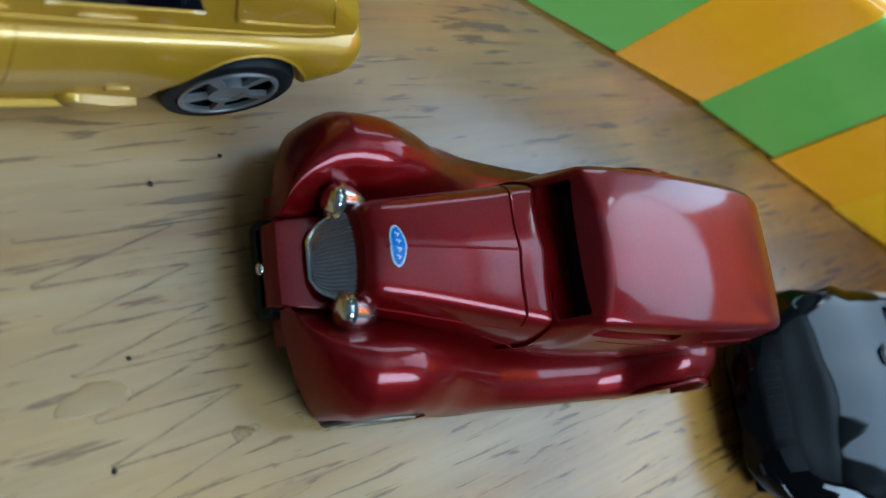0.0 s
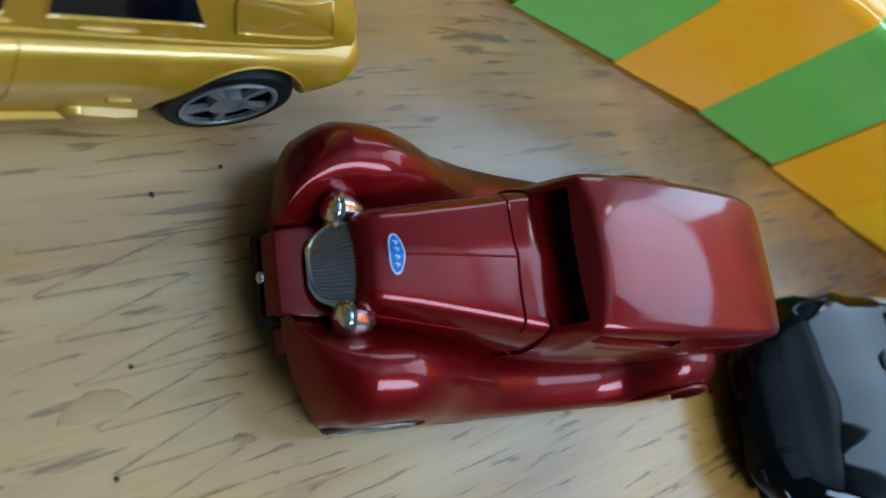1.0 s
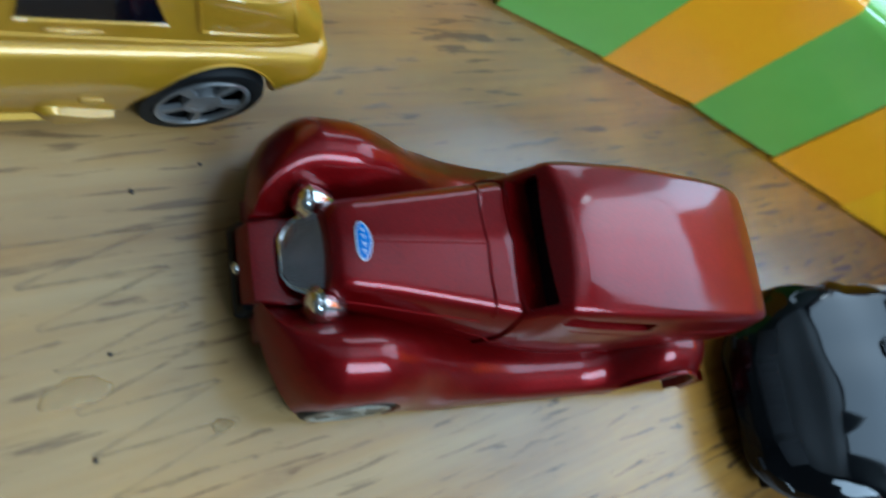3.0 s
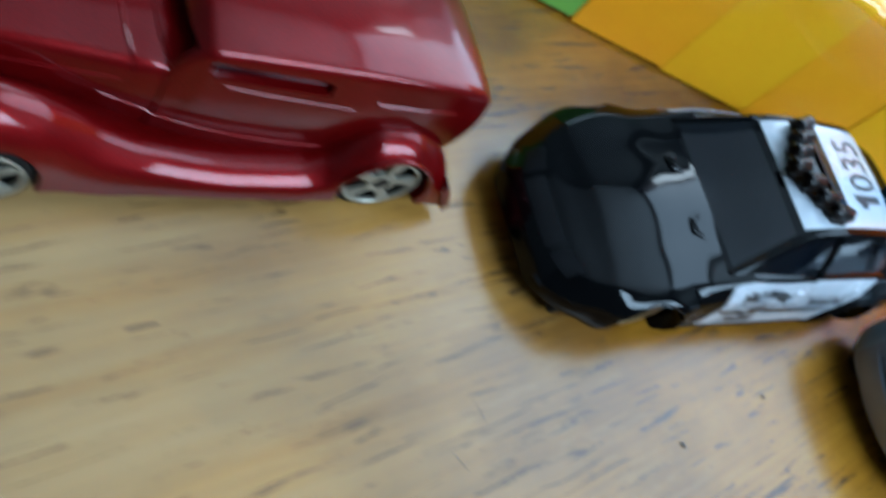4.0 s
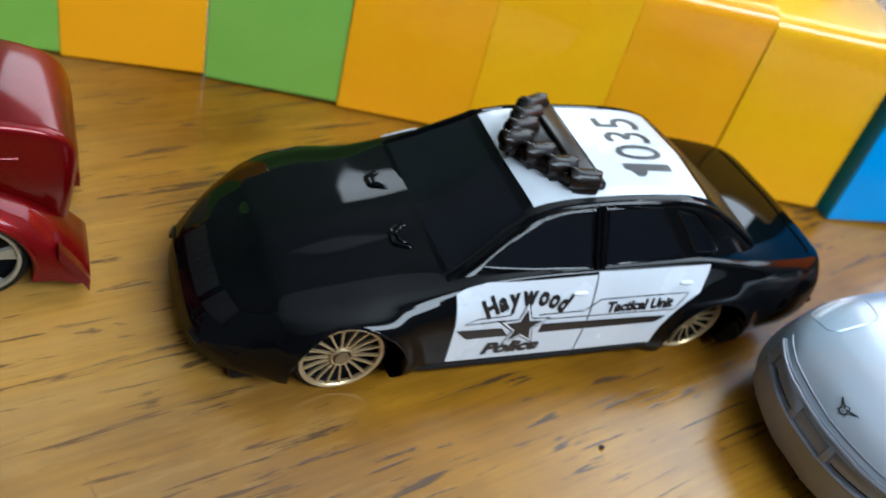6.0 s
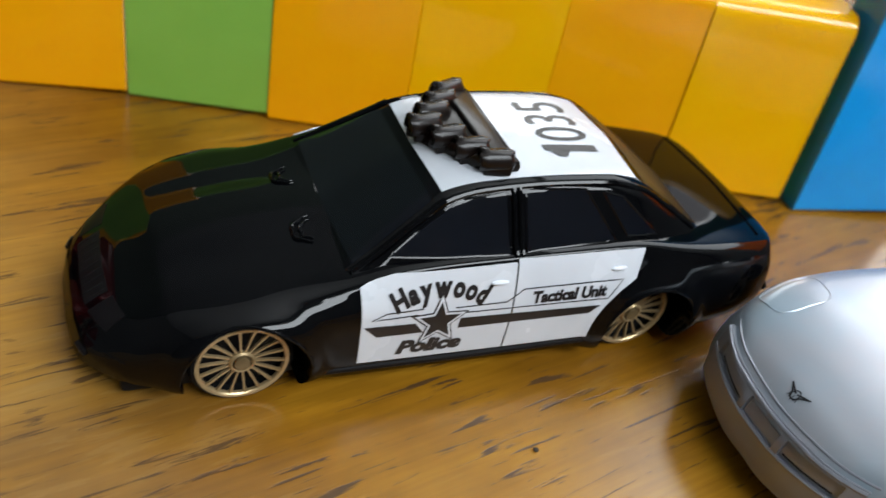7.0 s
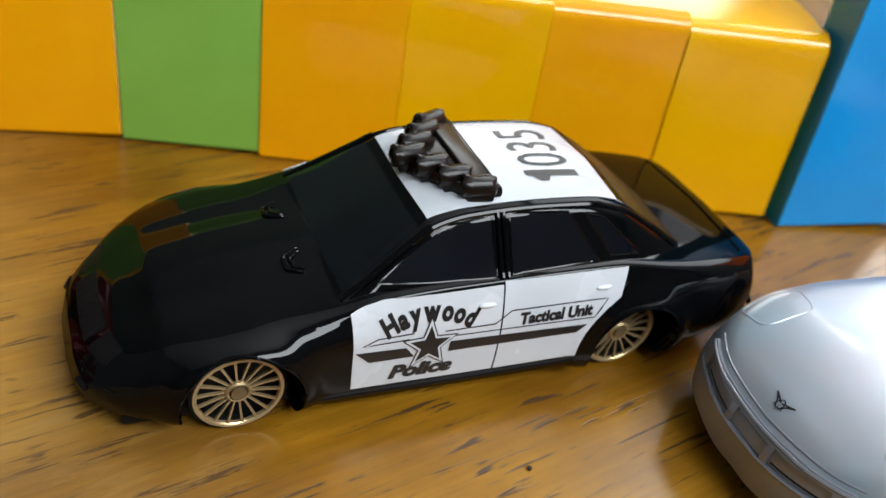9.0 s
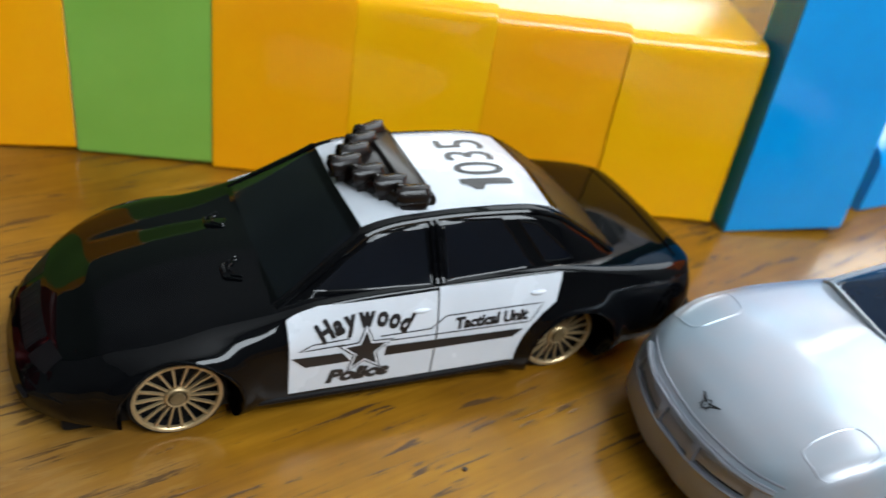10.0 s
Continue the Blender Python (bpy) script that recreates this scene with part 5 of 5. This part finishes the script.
# ---- yellow saloon; its back points to +x ----
def yellow_car():
    car = thing("toy_yellow_car", pose(-0.1083, 0.0279, 0, 0, 0, 9.0) @ pose(-0.0218, 0.0128, 0), "metallic yellow-gold die-cast toy car on the table", "toy car")
    keys = [  # x, half width, bottom, side line, shoulder height, shoulder width, crown
        (-36.0, 9.0, 3.5, 5.5, 7.5, 7.5, 0.4),
        (-33.0, 12.6, 2.6, 6.5, 9.6, 10.4, 0.8),
        (-24.0, 13.6, 2.3, 7.5, 11.4, 11.4, 1.0),
        (-14.0, 13.6, 2.2, 8.0, 12.2, 11.6, 0.6),
        (0.0, 13.6, 2.2, 8.4, 12.6, 11.8, 0.2),
        (14.0, 13.4, 2.4, 8.8, 13.0, 11.8, 0.2),
        (22.0, 13.3, 3.4, 8.8, 13.2, 11.8, 0.4),
        (27.2, 13.2, 5.6, 9.2, 13.1, 11.6, 0.5),
        (29.6, 12.9, 7.8, 9.8, 13.0, 11.5, 0.6),
        (31.6, 12.0, 8.8, 10.2, 12.6, 10.8, 0.5),
        (32.4, 10.6, 9.2, 10.2, 11.6, 9.6, 0.3),
    ]
    lower = loft(keys, lambda v: [(0, v[1]), (v[0] - 1.6, v[1]), (v[0] - 1.0, v[1] + 1.0), (v[0], v[2] + 0.6), (v[4], v[3]), (0, v[3] + v[5])],
                 [0, 0.6, 0.8, 2.2, 1.2, 0], 110, 6, 5)
    hubs = (-22.0, 21.8)
    lower = carved(lower, [c for x in hubs for s in (-1, 1) for c in wheel_well(x, s * 17, s * 7.6, 5.6, 6.5)])
    cabin = loft([
        (-16.0, 11.2, 10.5, 10.4, 12.4, 0.6),
        (-9.0, 11.6, 11.0, 9.2, 16.8, 0.8),
        (-4.0, 11.7, 11.0, 8.6, 19.0, 0.9),
        (6.0, 11.8, 11.0, 8.6, 19.6, 0.9),
        (18.0, 11.9, 11.0, 8.8, 19.0, 0.9),
        (26.0, 11.6, 11.0, 9.4, 17.2, 0.8),
        (30.6, 10.8, 11.0, 9.6, 14.4, 0.5),
    ], lambda v: [(0, v[1]), (v[0], v[1]), (v[2], v[3]), (0, v[3] + v[4])], [0, 0.5, 1.6, 0], 50)
    tree = tree_of([lower, cabin])
    part("body", lower, GOLD, car, "metallic yellow painted metal body")
    part("cabin", cabin, GOLD, car)
    part("chassis", boxed(-33, 26, -10, 10, 1.4, 3.4, bevel=0.5), MATT, car)
    down = (0, 0, -1)
    for s in (-1, 1):
        way = (0, -s, 0)
        for name, low, high in (("front_window", [(-9.5, 14.4), (1.6, 14.7)], [(-4.5, 18.0), (1.4, 18.6)]),
                                ("rear_window", [(4.2, 14.7), (15.6, 15.0)], [(4.0, 18.6), (13.4, 18.2)])):
            g = side_grid(low, high, s, 8, 18)
            part(name, patch(tree, g, way, 0.02, 0.3), GLASS, car, "black tinted side window")
            part("window_frame", beading(tree, edge_of(g), way, 0.02, 0.13, True), GOLD, car)
        g = side_grid([(18.4, 14.6), (27.4, 14.5)], [(17.0, 18.0), (26.0, 17.2)], s, 8, 14)
        part("quarter_panel", patch(tree, g, way, 0.14, 0.3), GOLD, car)
        part("quarter_panel_rim", beading(tree, edge_of(g), way, 0.1, 0.18, True), GOLD, car)
        part("belt_line", beading(tree, [(x, 40 * s, 13.3 + 0.01 * x) for x in np.linspace(-14, 28, 40)], way, -0.2, 0.26), GOLD, car)
        for x in (3.0,):
            part("door_gap", beading(tree, [(x, 40 * s, z) for z in np.linspace(4, 12.6, 14)], way, -0.02, 0.14), GOLD, car)
        for x in (0.0, 8.6):
            q, _ = drop_onto(tree, (x, 40 * s, 14.0), way, 0.1)
            part("door_handle", blob(q.x, q.y, q.z, 2.4, 0.3, 0.3), GOLD, car)
        q, _ = drop_onto(tree, (11.4, 40 * s, 7.3), way, 0.0)
        part("side_marker", boxed(q.x - 1.0, q.x + 1.0, q.y - 0.35, q.y + 0.35, q.z - 0.3, q.z + 0.3, bevel=0.2), GOLD, car)
        wedge = [[(x, s * (12.8 + o), z) for z, o in ((z0, -0.9), (z0 + 0.2, d * 0.8), (z1, d), (z1 + 0.4, -0.6))] for x, z0, z1, d in ((7.8, 4.3, 4.7, 0.2), (8.6, 3.5, 5.0, 0.5), (9.8, 2.5, 4.8, 0.6), (12.4, 2.4, 4.0, 0.5), (14.6, 3.0, 3.4, 0.2))]
        part("sill_fin", skin(wedge), GOLD, car, sharp=70)
        part("sill", beading(tree, [(x, 40 * s, 3.0) for x in np.linspace(-14.4, 9.0, 28)], way, 0.15, 0.6), GOLD, car)
        for x in hubs:
            lip = [(x + 6.6 * math.cos(a), 40 * s, 5.6 + 6.6 * math.sin(a)) for a in np.linspace(radians(42 if x > 0 else 8), radians(172), 30)]
            part("wheel_arch", beading(tree, lip, way, -0.05, 0.14), GOLD, car)
            wheel(car, x, s * 12.7, s, 5.7, 4.2, 4.2, 5, RIM_SILVER, turn=25)
        part("tail_lamp", patch(tree, [[(60, s * (6 + 4.4 * j / 7), 9.4 + 2 * i / 4) for j in range(8)] for i in range(5)], (-1, 0, 0), 0.06, 0.3), GLASS, car)
    for x in hubs:
        axle(car, x, 5.8, 12)
    ws = top_grid([(-15.2, -9.4), (-15.6, 0), (-15.2, 9.4)], [(-5, -7.8), (-5.4, 0), (-5, 7.8)], 8, 16)
    part("windscreen", patch(tree, ws, down, 0.03, 0.3), GLASS, car)
    return car


yellow_car()


# ---- marks on the table ----
def stain(x, y, rx, ry, seed, label, mat=None):
    rnd = random.Random(seed)
    ph = [rnd.uniform(0, 6.28) for _ in range(4)]
    pts = []
    for k in range(36):
        a = 2 * math.pi * k / 36
        r = 1 + 0.13 * math.sin(2 * a + ph[0]) + 0.1 * math.sin(3 * a + ph[1]) + 0.05 * math.sin(7 * a + ph[2])
        pts.append((rx * r * math.cos(a), ry * r * math.sin(a)))
    rings = [[(px * k, py * k, z) for px, py in pts] for k, z in ((1.0, 0.0), (0.97, 0.05), (0.9, 0.08), (0.6, 0.09))]
    bm = skin(rings)
    ob = part("varnish_drop", bm, mat or STAIN)
    ob.matrix_world = pose(x * MM, y * MM, 0.00002, 0, 0, 14)
    return tagged(ob, label, "stain")


stain(-118.4, 3.6, 2.6, 1.3, 3, "dried amber drop of varnish on the table")
stain(-106.2, 0.2, 1.0, 0.6, 9, "small dried amber drop of varnish on the table")


def pencil_mark(points, w, z=0.03):
    pts, faces = strip(dense(points, 1.2), w)
    bm = bmesh.new()
    rnd = random.Random(len(points))
    low = [bm.verts.new((x, y, 0.0)) for x, y in pts]
    top = [bm.verts.new((x + rnd.uniform(-0.05, 0.05), y + rnd.uniform(-0.04, 0.04), z)) for x, y in pts]
    for f in faces:
        bm.faces.new([top[k] for k in f])
        a, b, c, d = f
        bm.faces.new((top[a], top[d], low[d], low[a]))
        bm.faces.new((top[b], low[b], low[c], top[c]))
    ob = part("pencil_mark", bm, PENCIL, flat=True)
    ob.location.z = 0.00001
    return tagged(ob, "thin grey pencil scribble on the table", "scribble", "pencil scribbles")


# one long zigzag, drawn to and fro along the grain
rnd = random.Random(8)
scribble = []
for k in range(7):
    for x, y in ((-123.7, 15.6), (-111.6, 17.8)):
        for d, e in ((0.0, 0.16), (0.22 if x > -118 else -0.22, 0.0), (0.0, -0.16)):
            scribble.append((x + 1.36 * k + d + rnd.uniform(-0.25, 0.25), y - 3.42 * k + e + rnd.uniform(-0.05, 0.05)))
pencil_mark(scribble, 0.17, 0.012)
pencil_mark([(-124.3, 6.2), (-121.8, 7.1), (-119.5, 7.8)], 0.14, 0.012)
pencil_mark([(-115.7, 6.5), (-110.0, 8.2), (-104.5, 9.7)], 0.16, 0.012)
pencil_mark([(-46.9, -21.6), (-46.2, -23.6), (-45.6, -25.6)], 0.2)
pencil_mark([(-51.0, -28.3), (-49.8, -30.2)], 0.18)


def crumb(x, y, r, seed):
    rnd = random.Random(seed)
    bm = bmesh.new()
    bmesh.ops.create_icosphere(bm, subdivisions=2, radius=r)
    for v in bm.verts:
        v.co *= rnd.uniform(0.7, 1.15)
        v.co.z *= 0.6
    low = min(v.co.z for v in bm.verts)
    bmesh.ops.translate(bm, verts=bm.verts, vec=(0, 0, -low))
    ob = part("crumb", bm, CRUMB)
    ob.matrix_world = pose(x * MM, y * MM, 0, 0, 0, rnd.uniform(0, 360))
    return tagged(ob, "tiny dark crumb on the table", "crumb", "crumbs")


for n, (x, y, r) in enumerate([(-113.1, 21.2, 0.24), (-117.1, -1.9, 0.22), (-115.6, 6.6, 0.2), (-126.0, 0.0, 0.4), (5.2, -26.8, 0.3), (-15.0, -31.5, 0.35), (-106.5, 24.6, 0.2)]):
    crumb(x, y, r, n)
